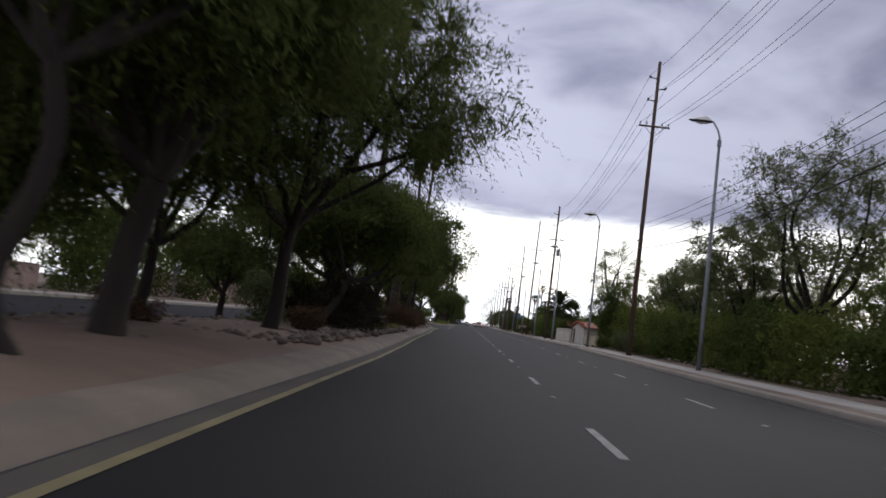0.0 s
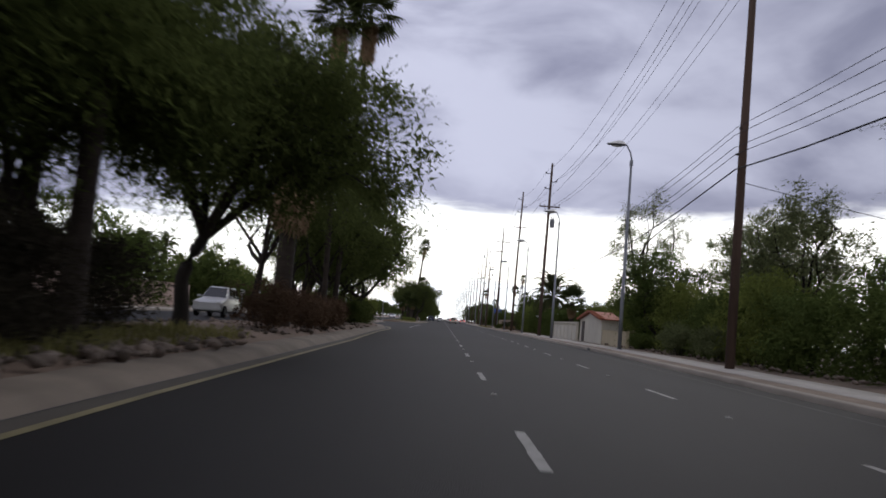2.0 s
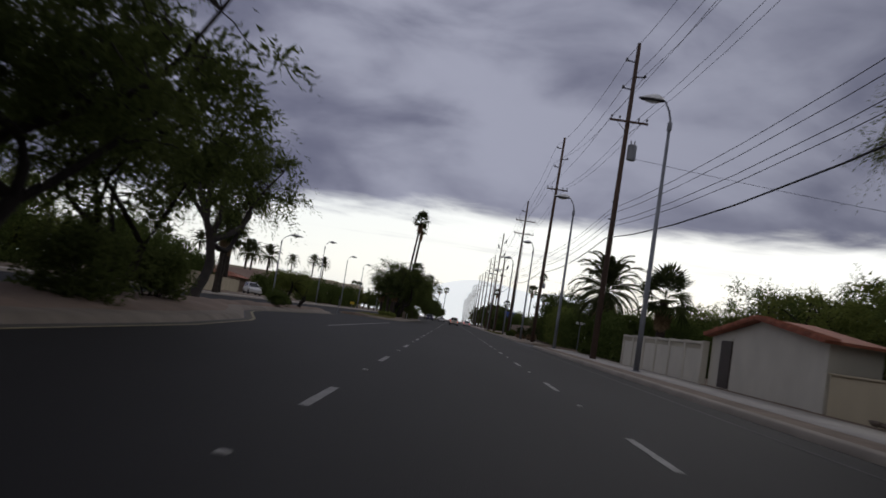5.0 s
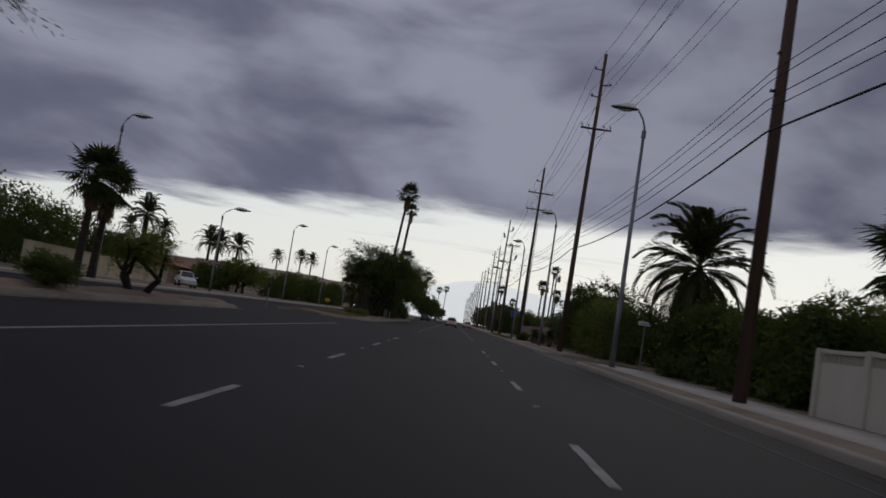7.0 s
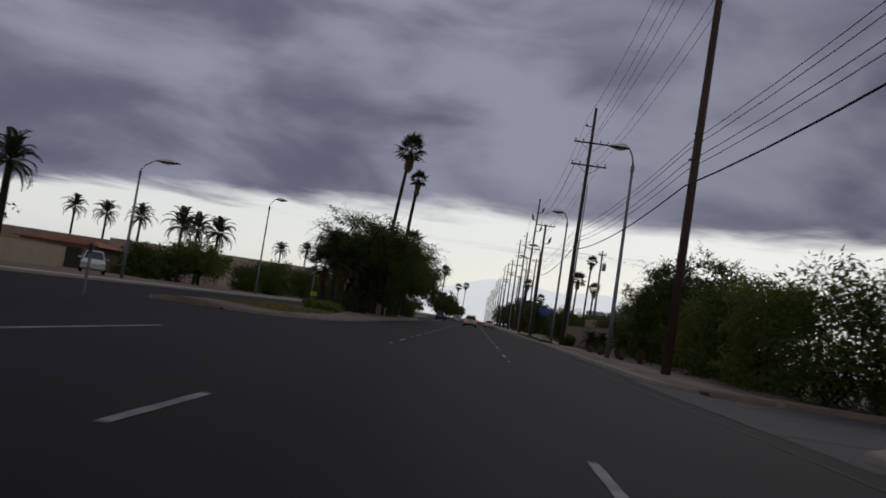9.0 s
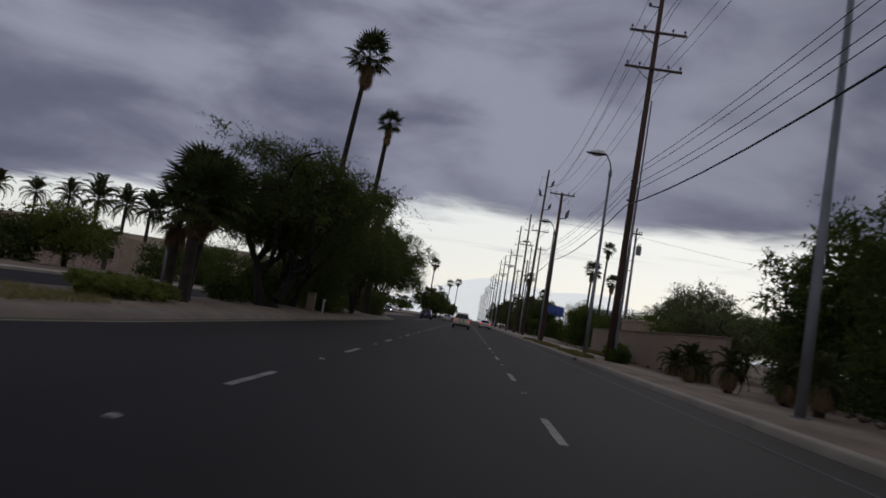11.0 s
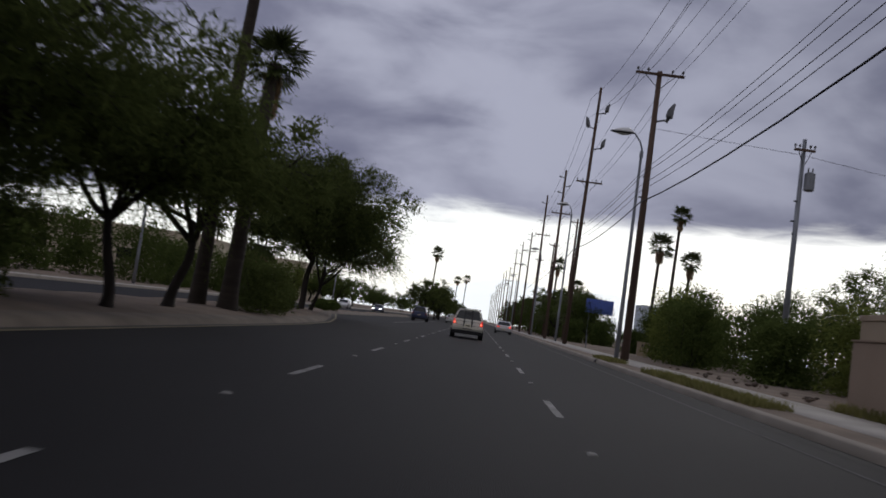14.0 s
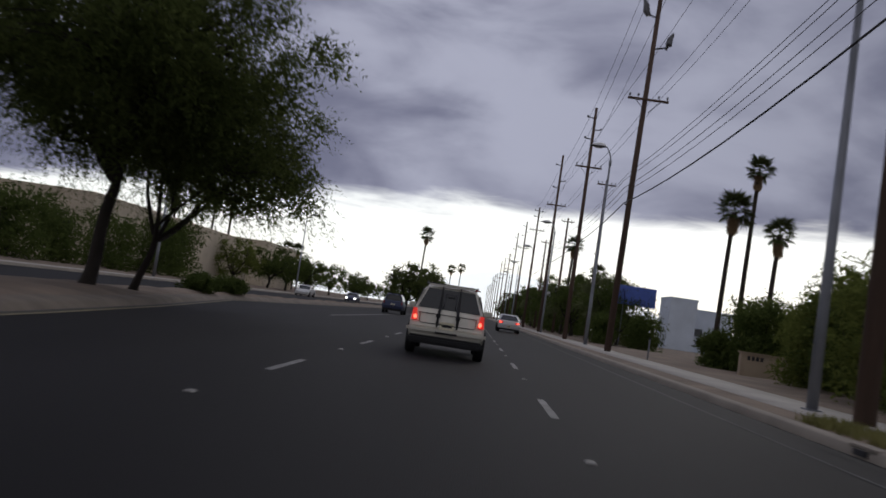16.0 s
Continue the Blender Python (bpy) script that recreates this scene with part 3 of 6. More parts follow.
def tree(at, label, seed, height=8.0, spread=4.5, low=2.6, fork=1.6, girth=0.22, lean=(0, 0), trunks=1, clumps=170, per=90, leaf=(0.20, 0.07), material=None, clump=0.75,
         squash=1.0, shift=(0, 0), name="tree", category="tree", bark=None, limbs=6, airy=0.0):
    rng = np.random.default_rng(seed)
    top = thing(name, at, label, category)
    cx, cy = lean[0] + shift[0], lean[1] + shift[1]
    mid = low + (height - low) * 0.45
    # clump centres fill a ragged dome
    d = rng.normal(size=(clumps, 3))
    d /= np.linalg.norm(d, axis=1)[:, None]
    rad = rng.random(clumps) ** (0.38 if not airy else 0.25)
    rag = np.array([0.80 + 0.38 * noise.noise(Vector(v * 1.7 + seed * 1.31)) for v in d])
    rad = rad * rag
    c = d * rad[:, None] * np.array([spread, spread * squash, 1.0])
    c[:, 2] = np.where(c[:, 2] > 0, c[:, 2] * (height - mid), c[:, 2] * (mid - low))
    c += np.array([cx, cy, mid])
    pieces, nodes = [], []
    for k in range(trunks):
        a0 = 2 * np.pi * (k / max(1, trunks)) + rng.random()
        base = np.array([math.cos(a0), math.sin(a0), 0]) * (0.25 if trunks > 1 else 0)
        head = np.array([lean[0] * 0.75, lean[1] * 0.75, fork]) + base * 3.2
        g0 = girth / math.sqrt(trunks) * 1.15 if trunks > 1 else girth
        trunk = bent(base + np.array([0, 0, -0.12]), head, rng, wob=0.05, n=9)
        rr = np.linspace(g0 * 1.05, g0 * 0.78, 9)
        rr[0] *= 1.45
        rr[1] *= 1.12
        pieces.append(tube(trunk, rr, 9))
        nl = max(2, limbs // trunks)
        for i in range(nl):
            a = a0 + 2 * np.pi * i / nl + rng.normal() * 0.25
            reach = rng.uniform(0.45, 0.72)
            tip = np.array([cx + math.cos(a) * spread * reach, cy + math.sin(a) * spread * squash * reach, mid + (height - mid) * rng.uniform(0.0, 0.55)])
            limb = bent(head, tip, rng, sag=-0.06 + 0.12 * rng.random(), wob=0.09, n=9)
            pieces.append(tube(limb, np.linspace(g0 * 0.62, g0 * 0.16, 9), 7))
            nodes += [(p, g0 * (0.5 - 0.38 * j / 8)) for j, p in enumerate(limb[3:], 3)]
    where = np.array([n[0] for n in nodes])
    thick = np.array([n[1] for n in nodes])
    for q in c:
        i = int(np.argmin(np.linalg.norm(where - q, axis=1) + 0.6 * np.maximum(0, where[:, 2] - q[2])))
        br = bent(where[i], q, rng, sag=0.08, wob=0.10, n=4)
        r0 = min(thick[i] * 0.55, 0.05)
        pieces.append(tube(br, np.linspace(r0, 0.010, 4), 3))
    v, f = joined(pieces)
    arrays("trunk", v, f, bark or BARK, top, smooth=True)
    sizes = clump * rng.uniform(0.65, 1.25, len(c))
    a = leaves(rng, c, sizes * 0.9, int(per * 0.6), leaf[0], leaf[1])
    b = sprays(rng, c, np.array([cx, cy, mid]), sizes * 1.8, 6, max(6, int(per * 0.14)), leaf[0] * 0.95, leaf[1] * 0.55)
    lv, lf = joined([a, b])
    arrays("crown", lv, lf, material or MESQUITE, top)
    return top


def bush(at, label, seed, size=(2.0, 2.0, 1.6), clumps=60, per=90, leaf=(0.14, 0.06), material=None, name="bush", category="bush", flowers=0, stems=9, bare=0.04):
    rng = np.random.default_rng(seed)
    top = thing(name, at, label, category)
    sx, sy, sz = (s / 2 for s in size)
    d = rng.normal(size=(clumps, 3))
    d /= np.linalg.norm(d, axis=1)[:, None]
    r = rng.random(clumps) ** 0.33
    rag = np.array([0.82 + 0.40 * noise.noise(Vector(v * 1.9 + seed * 0.77)) for v in d])
    q = np.sign(d) * np.abs(d) ** 0.75
    q = q / np.maximum(np.linalg.norm(q, axis=1)[:, None], 0.8)
    c = q * (r * rag)[:, None] * np.array([sx, sy, sz]) + np.array([0, 0, sz * (1 + bare)])
    if sz > 0.9:
        # foliage down to the ground round the foot
        low = rng.choice(len(c), len(c) // 4, replace=False)
        a, b = rng.uniform(0, 2 * np.pi, len(low)), rng.uniform(0.35, 0.85, len(low))
        c[low] = np.stack([np.cos(a) * b * sx, np.sin(a) * b * sy, rng.uniform(0.05, 0.5, len(low)) * sz], 1)
    pieces = []
    for i in range(stems):
        a = 2 * np.pi * i / stems
        b = c[rng.integers(len(c))]
        pieces.append(tube(bent((math.cos(a) * 0.12 * sx, math.sin(a) * 0.12 * sy, -0.08), b * np.array([0.8, 0.8, 0.9]), rng, n=6), np.linspace(0.035, 0.008, 6), 5))
    v, f = joined(pieces)
    arrays("stem", v, f, BARK, top)
    k = 0.42 * min(sx, sy, sz) + 0.10
    lv, lf = leaves(rng, c, k * rng.uniform(0.7, 1.2, len(c)), per, leaf[0], leaf[1], 0.0)
    lv[:, 2] = np.maximum(lv[:, 2], 0.01)
    arrays("foliage", lv, lf, material or HEDGE, top)
    if flowers:
        pick = c[rng.choice(len(c), flowers)] + np.array([-0.35, -0.35, 0.1]) * k
        fv, ff = leaves(rng, pick, 0.30, 4, 0.11, 0.10, 0.0)
        arrays("flower_cluster", fv, ff, FLOWER, top, "small white flowers")
    return top


def fan_frond(rng, size):
    """One fan leaf along +x: stalk and blades."""
    vs, fs = [], []
    n = 15
    stalk = size * 0.55
    vs += [(0, -0.02, 0), (0, 0.02, 0), (stalk, 0.015, 0.02), (stalk, -0.015, 0.02)]
    fs.append((0, 1, 2, 3))
    for i in range(n):
        a = math.radians(-105 + 210 * i / (n - 1))
        L = size * 0.62 * (1 - 0.25 * abs(a) / 1.9) * rng.uniform(0.9, 1.08)
        da = 0.115
        b = len(vs)
        hang = -0.25 * L * abs(math.sin(a)) - 0.10 * L
        vs += [(stalk, 0, 0.02), (stalk + math.cos(a - da) * L * 0.6, math.sin(a - da) * L * 0.6, 0.03 + hang * 0.2),
               (stalk + math.cos(a) * L, math.sin(a) * L, hang), (stalk + math.cos(a + da) * L * 0.6, math.sin(a + da) * L * 0.6, 0.03 + hang * 0.2)]
        fs.append((b, b + 1, b + 2, b + 3))
    return np.array(vs, float), np.array(fs)


def feather_frond(rng, size, arch=0.9):
    """One feather leaf along +x that arches down."""
    t = np.linspace(0, 1, 9)
    xs, zs = size * np.sin(t * arch) / math.sin(arch) * 0.92, size * (0.42 * np.sin(t * 1.6) - 0.62 * arch * t ** 2)
    rib = np.stack([xs, np.zeros(9), zs], 1)
    v0, f0 = tube(rib, np.linspace(0.035, 0.008, 9), 4)
    vs, fs = [v0], [f0]
    n = len(v0)
    for i in range(38):
        u = 0.12 + 0.86 * i / 37
        c = np.array([np.interp(u, t, xs), 0, np.interp(u, t, zs)])
        L = size * 0.20 * math.sin(math.pi * min(1, u * 0.85 + 0.12)) + 0.05
        for s in (-1, 1):
            tip = c + np.array([L * 0.65, s * L * 0.8, -0.25 * L + rng.normal() * 0.03])
            w = np.array([0.042, 0, 0.0]) * size / 2.5
            vs.append(np.array([c - w, c + (tip - c) * 0.5 - w * 1.2, tip, c + (tip - c) * 0.5 + w * 1.2]))
            fs.append(np.arange(4)[None, :] + n)
            n += 4
    return np.concatenate(vs), np.concatenate(fs)


def placed(vf, m):
    v, f = vf
    a = np.array(m)
    return v @ a[:3, :3].T + a[:3, 3], f


def palm(at, label, seed, height=14.0, size=1.5, girth=0.2, lean=(0, 0), fronds=34, skirt=1.6, feather=False, droop=0.0, name="palm_tree"):
    """at: the foot; height: the foot of the crown."""
    rng = np.random.default_rng(seed)
    top = thing(name, at, label, "palm tree")
    t = np.linspace(0, 1, 14)
    p = np.stack([lean[0] * t ** 1.5, lean[1] * t ** 1.5, height * t - 0.15 * (1 - t)], 1)
    r = girth * (1.0 - 0.28 * t)
    r[0] *= 1.35
    r[1] *= 1.1
    if not feather:
        r[-1] *= 1.25
    tv, tf = tube(p, r, 10)
    arrays("trunk", tv, tf, PALM_BARK, top, smooth=True)
    head = Vector(p[-1])
    pieces = []
    for i in range(fronds):
        az = i * 2.39996 + rng.normal() * 0.12
        u = (i + 0.5) / fronds
        pitch = math.radians(78 - (118 + droop) * u + rng.normal() * 6)
        m = Matrix.Translation(head + Vector((0, 0, 0.12 * size * (1 - u)))) @ Euler((rng.normal() * 0.2, -pitch, az)).to_matrix().to_4x4()
        k = size * rng.uniform(0.85, 1.12)
        pieces.append(placed(feather_frond(rng, k, 1.0 + 0.25 * u) if feather else fan_frond(rng, k), m))
    v, f = joined(pieces)
    arrays("fronds", v, f, DATE_LEAF if feather else PALM_LEAF, top)
    if skirt:
        pieces = []
        for i in range((46 if skirt < 2.7 else 90) if not feather else 64):
            az, u = i * 2.39996, rng.random()
            m = Matrix.Translation(head - Vector((0, 0, skirt * u * (0.75 if not feather else 0.5)))) @ Euler((rng.normal() * 0.3, math.radians(68 + 18 * rng.random() - (26 * rng.random() if skirt > 2.7 else 0)), az)).to_matrix().to_4x4()
            pieces.append(placed(feather_frond(rng, size * 0.80, 0.7) if feather else fan_frond(rng, size * (0.62 if skirt < 2.7 else 0.8)), m))
        v, f = joined(pieces)
        arrays("dead_fronds", v, f, DEAD_LEAF, top, "dry brown hanging fronds")
    return top


def scattered_rocks(name, spots, label, rng, lo=0.05, hi=0.22):
    vs, fs, n = [], [], 0
    for x, y, z in spots:
        s = rng.uniform(lo, hi) * np.array([1, rng.uniform(0.7, 1.2), rng.uniform(0.45, 0.8)])
        bm = fresh()
        bmesh.ops.create_icosphere(bm, subdivisions=1, radius=1.0)
        v = np.array([q.co[:] for q in bm.verts])
        f = np.array([[w.index for w in q.verts] for q in bm.faces])
        bm.free()
        v = v * (1 + rng.uniform(-0.42, 0.36, (len(v), 1))) * s + np.array([x, y, z + s[2] * 0.1])
        vs.append(v)
        fs.append(f + n)
        n += len(v)
    return tagged(arrays(name, np.concatenate(vs), np.concatenate(fs), ROCK), label, "rocks", kind="stuff")


def grass_patch(at, label, seed, size, blades=2500, tall=0.25, material=None):
    rng = np.random.default_rng(seed)
    n = blades
    b = np.stack([at[0] + rng.uniform(-0.5, 0.5, n) * size[0], at[1] + rng.uniform(-0.5, 0.5, n) * size[1], np.full(n, at[2])], 1)
    d = rng.normal(size=(n, 3)) * 0.35
    d[:, 2] = 1
    d *= tall * rng.uniform(0.4, 1.2, (n, 1))
    e = rng.normal(size=(n, 3)) * np.array([0.012, 0.012, 0])
    v = np.stack([b - e, b + e, b + d * 0.6 + e * 0.8, b + d], 1).reshape(-1, 3)
    return tagged(arrays("grass", v, np.arange(4 * n).reshape(-1, 4), material or GRASS), label, "grass", kind="stuff")


# ---- poles, lamps and wires ----
def utility_pole(at, label, height, arms=(), tips=(), transformer=0.0, pots=(), girth=0.19, material=None, lean=0.0):
    """arms: (height, half length); tips: heights of single side brackets, alternating; pots: cut-out switches."""
    top = thing("utility_pole", at, label, "utility pole", "utility poles")
    part("pole", capped_tube(fresh(), [(0, 0, -0.3), (lean * 0.3, 0, height * 0.4), (lean, 0, height)], [girth, girth * 0.86, girth * 0.6], 12), material or POLE_WOOD, top, smooth=True)
    for z, half in arms:
        arm = part("crossarm", box(fresh(), (2 * half, 0.10, 0.13), (lean, -0.16, z), 0.012), POLE_WOOD, top)
        for s in (-1, 1):
            bm = fresh()
            capped_tube(bm, [(lean + s * 0.06, -0.22, z - 0.75), (lean + s * half * 0.62, -0.22, z - 0.06)], [0.02, 0.02], 5)
            part("brace", bm, DARK_STEEL, top)
            for k in (0.92, 0.5):
                bm = fresh()
                capped_tube(bm, [(lean + s * half * k, -0.16, z + 0.06), (lean + s * half * k, -0.16, z + 0.14), (lean + s * half * k, -0.16, z + 0.15), (lean + s * half * k, -0.16, z + 0.26), (lean + s * half * k, -0.16, z + 0.30)], [0.018, 0.018, 0.055, 0.065, 0.03], 8)
                part("insulator", bm, INSULATOR, arm)
    for i, z in enumerate(tips):
        s = 1 if i % 2 else -1
        bm = fresh()
        capped_tube(bm, [(lean, 0, z), (lean + s * 0.55, 0, z + 0.05)], [0.05, 0.04], 6)
        br = part("bracket", bm, DARK_STEEL, top)
        bm = fresh()
        capped_tube(bm, [(lean + s * 0.55, 0, z + 0.03), (lean + s * 0.60, 0, z + 0.10), (lean + s * 0.62, 0, z + 0.22)], [0.09, 0.11, 0.05], 8)
        part("insulator", bm, INSULATOR, br)
    for i, z in enumerate(pots):
        s = 1 if i % 2 == 0 else -1
        bm = fresh()
        capped_tube(bm, [(lean, 0, z - 0.1), (lean + s * 0.75, 0, z + 0.1)], [0.05, 0.05], 6)
        br = part("bracket", bm, DARK_STEEL, top)
        bm = fresh()
        capped_tube(bm, [(lean + s * 0.6, 0, z), (lean + s * 0.75, 0, z + 0.25), (lean + s * 0.8, 0, z + 0.6), (lean + s * 0.95, 0, z + 0.95)], [0.14, 0.2, 0.17, 0.06], 9)
        part("switch", bm, INSULATOR, br)
    if transformer:
        bm = fresh()
        z = transformer
        capped_tube(bm, [(lean + 0.42, -0.1, z - 0.50), (lean + 0.42, -0.1, z - 0.46), (lean + 0.42, -0.1, z + 0.40), (lean + 0.42, -0.1, z + 0.46)], [0.22, 0.27, 0.27, 0.18], 14)
        tr = part("transformer", bm, STEEL, top, "grey drum transformer", smooth=False)
        for s in (-1, 1):
            bm = fresh()
            capped_tube(bm, [(lean + 0.42 + s * 0.1, -0.1, z + 0.45), (lean + 0.42 + s * 0.12, -0.1, z + 0.70)], [0.045, 0.03], 6)
            part("bushing", bm, INSULATOR, tr)
    # the step of brackets that carries the low cables
    for z, r in ((9.3, 0.22), (8.25, 0.30), (7.6, 0.16)):
        bm = fresh()
        capped_tube(bm, [(lean * z / height, -0.02, z), (lean * z / height - r, -0.05, z)], [0.035, 0.05], 6)
        part("cable_bracket", bm, DARK_STEEL, top)
    return top


def street_lamp(at, label, height=12.0, reach=0.9, side=-1, rise=1.2):
    top = thing("street_lamp", at, label, "street lamp", "street lamps")
    part("base_plate", box(fresh(), (0.34, 0.34, 0.05), (0, 0, 0.02), 0.01), STEEL, top)
    knee = height - rise
    part("pole", capped_tube(fresh(), [(0, 0, 0), (0, 0, 2.2), (0, 0, knee)], [0.125, 0.115, 0.07], 12), STEEL, top, smooth=True)
    part("collar", capped_tube(fresh(), [(0, 0, knee - 0.1), (0, 0, knee + 0.25)], [0.11, 0.10], 10), STEEL, top)
    x0 = side * (0.12 + reach * 0.35)
    pts = [(0, 0, knee + 0.1), (0, 0, knee + rise * 0.3), (x0 * 0.3, 0, knee + rise * 0.62), (x0, 0, height - 0.03), (x0 + side * 0.2, 0, height)]
    part("arm", capped_tube(fresh(), pts, [0.055, 0.05, 0.046, 0.042, 0.04], 8), STEEL, top, smooth=True)
    # a flat tray with a shallow peaked cover
    long = 0.52 + reach * 0.18
    cx = x0 + side * (long * 0.92)
    bm = fresh()
    rim = [(cx + long * math.cos(a) * (1.0 if math.cos(a) * side > 0 else 0.95), 0.19 * math.sin(a)) for a in np.linspace(0, 2 * math.pi, 17)[:-1]]
    rings = [[bm.verts.new((cx + (x - cx) * k + side * sh, y * k, height + z)) for x, y in rim] for k, z, sh in ((0.80, -0.10, 0), (1.0, -0.05, 0), (1.0, -0.01, 0))]
    for lo_ring, hi_ring in zip(rings[:-1], rings[1:]):
        for i in range(16):
            bm.faces.new([lo_ring[i], lo_ring[(i + 1) % 16], hi_ring[(i + 1) % 16], hi_ring[i]])
    bm.faces.new(rings[0][::-1])
    bm.faces.new(rings[-1])
    bmesh.ops.recalc_face_normals(bm, faces=bm.faces)
    hd = part("lamp_head", bm, DARK_STEEL, top, "flat dark lamp head")
    bm = fresh()
    rings = [[bm.verts.new((cx + (x - cx) * k - side * sh, y * k, height + z)) for x, y in rim] for k, z, sh in ((0.97, -0.006, 0), (0.62, 0.12, 0.10), (0.20, 0.22, 0.16))]
    for lo_ring, hi_ring in zip(rings[:-1], rings[1:]):
        for i in range(16):
            bm.faces.new([lo_ring[i], lo_ring[(i + 1) % 16], hi_ring[(i + 1) % 16], hi_ring[i]])
    bm.faces.new(rings[-1])
    bmesh.ops.recalc_face_normals(bm, faces=bm.faces)
    part("cover", bm, WHITE_SIGN, hd, "pale peaked cover", smooth=True)
    bm = fresh()
    capped_tube(bm, [(cx - long * 0.5, 0, height - 0.105), (cx, 0, height - 0.13), (cx + long * 0.5, 0, height - 0.105)], [0.05, 0.09, 0.05], 8)
    part("lens", bm, LENS, hd)
    return top


POLES = [(8.56, 61.97, 21.8, 16.8), (8.04, 122.4, 19.3, 14.3), (8.04, 160.0, 21.7, 16.0), (8.04, 198.9, 20.5, 15.3), (8.14, 239.7, 15.3, 14.7), (8.35, 271.2, 23.0, 14.4), (8.45, 294.2, 20.0, 14.6)]
Z = 0.14
wood = "tall weathered brown wooden utility pole"
utility_pole((8.56, 10.0, Z), wood + " with crossarm", 20.5, [(15.5, 1.1)], [20.0, 19.0])
utility_pole((8.56, 61.97, Z), wood + " with crossarm and brackets", 21.7, [(16.75, 1.12)], [20.4, 19.6, 18.7], lean=0.2)
utility_pole((8.04, 122.46, Z), wood + " carrying a grey transformer", 19.1, [(14.2, 1.15)], [17.9, 17.0, 16.2], transformer=12.4, lean=0.15)
utility_pole((8.04, 160.0, Z), wood + " with crossarm and brackets", 21.5, [(15.95, 1.1)], [20.3, 19.2, 18.3], lean=0.3)
pole_d = utility_pole((8.04, 198.92, Z), wood + " with two long crossarms", 20.3, [(17.2, 1.5), (15.25, 1.5)], [18.6], lean=0.2)
for dx, zt in ((0.24, 9.0), (0.31, 13.6)):
    part("riser_pipe", capped_tube(fresh(), [(dx, -0.05, -0.1), (dx, -0.05, zt * 0.5), (dx + 0.05, -0.05, zt)], [0.045, 0.045, 0.04], 7), STEEL, pole_d, "pale steel riser pipe")
utility_pole((8.14, 239.72, Z), "shorter reddish wooden utility pole with one top crossarm", 14.85, [(14.65, 1.25)], (), pots=(12.3,), girth=0.21)
utility_pole((8.35, 271.22, Z), wood + " with three cut-out switches", 22.9, [(14.3, 1.15)], (), pots=(20.6, 19.2, 17.4), lean=0.35)
for i, y in enumerate((294.2, 322, 352, 384, 418, 452, 488, 524, 560, 600, 640, 690, 740, 800)):
    utility_pole((8.45, y, Z if y < 560 else -0.05), "distant brown wooden utility pole in the roadside row", 19.5 + 1.4 * math.sin(i * 2.1), [(14.4 + 0.4 * math.sin(i), 1.1)], [18.6 + math.sin(i * 2.1), 17.6, 16.8])
# a second shorter row far ahead
for y in (305, 338, 372):
    utility_pole((11.6, y, Z), "shorter grey wooden utility pole behind the sidewalk", 15.5, [(15.0, 0.9)], ())
# grey pole with gear on a side line
utility_pole((16.2, 240.9, Z), "grey wooden utility pole with top gear behind bushes", 12.6, [(12.0, 0.55)], (), pots=(), transformer=10.4, girth=0.17, material=STEEL)

lamp = "grey galvanised street lamp with a flat peaked head"
for x, y, h, reach in ((8.67, 43.8, 12.75, 0.8), (8.24, 80.9, 12.55, 0.7), (7.71, 109.2, 11.9, 0.6), (7.71, 138.56, 11.8, 0.8), (7.95, 173.7, 11.5, 0.5), (7.8, 205.9, 12.0, 0.7),
                       (8.11, 242.1, 12.1, 1.0), (8.6, 282.4, 13.8, 0.7), (8.4, 318, 12.2, 0.9), (8.4, 352, 12.2, 0.9), (8.4, 392, 12.2, 0.9), (8.4, 432, 12.2, 0.9)):
    street_lamp((x, y, Z - kerb_drop(y) + 0.015), lamp + " on the sidewalk", h + kerb_drop(y) - 0.015, reach)
street_lamp((-25.0, 187.6, Z), "grey street lamp with a long arm across the road", 8.9, 2.5, side=1)
for x, y, h in ((-25.0, 258.5, 11.2), (-24.6, 158.4, 11.7), (-25.1, 225.5, 11.4), (-24.6, 55.5, 11.5), (-24.8, 290, 11.5), (-25, 345, 11.5)):
    street_lamp((x, y, Z), lamp + " across the road", h, 1.3, side=1)


def cable(name, stations, r, sag, label, material=None):
    """One wire through its supports, hanging a little between them."""
    pts = []
    for a, b in zip(stations[:-1], stations[1:]):
        for u in np.linspace(0, 1, 9)[:-1]:
            pts.append((a[0] + (b[0] - a[0]) * u, a[1] + (b[1] - a[1]) * u, a[2] + (b[2] - a[2]) * u - 4 * sag * (math.dist(a, b) / 40) ** 2 * u * (1 - u)))
    pts.append(stations[-1])
    v, f = tube(pts, [r] * len(pts), 5)
    return tagged(arrays(name, v, f, material or WIRE), label, "cable", "overhead cables")


ROW = [(8.56, -60, 21), (8.56, 10, 20.5)] + [(x, y, h) for x, y, h, _ in POLES if y != 239.7] + [(8.45, y, 19.5) for y in (322, 352)]
for s, drop in ((-0.6, 1.0), (0.6, 1.9), (-0.6, 2.8)):
    cable("power_line", [(x + 0.2 + s, y, h - drop) for x, y, h in ROW], 0.013, 0.9, "thin dark power line strung along the pole tops")
ARMS = [(8.56, -60, 15.9), (8.56, 10, 15.9)] + [(x, y, a + 0.3) for x, y, _, a in POLES] + [(8.45, y, 14.7) for y in (322, 352)]
for s in (-1.0, 0.55, 1.0):
    cable("power_line", [(x + 0.1 + s, y, a) for x, y, a in ARMS], 0.011, 0.7, "thin dark power line strung along the crossarms")
LOW = [(8.56, -60), (8.56, 10)] + [(x, y) for x, y, *_ in POLES] + [(8.45, y) for y in (322, 352)]
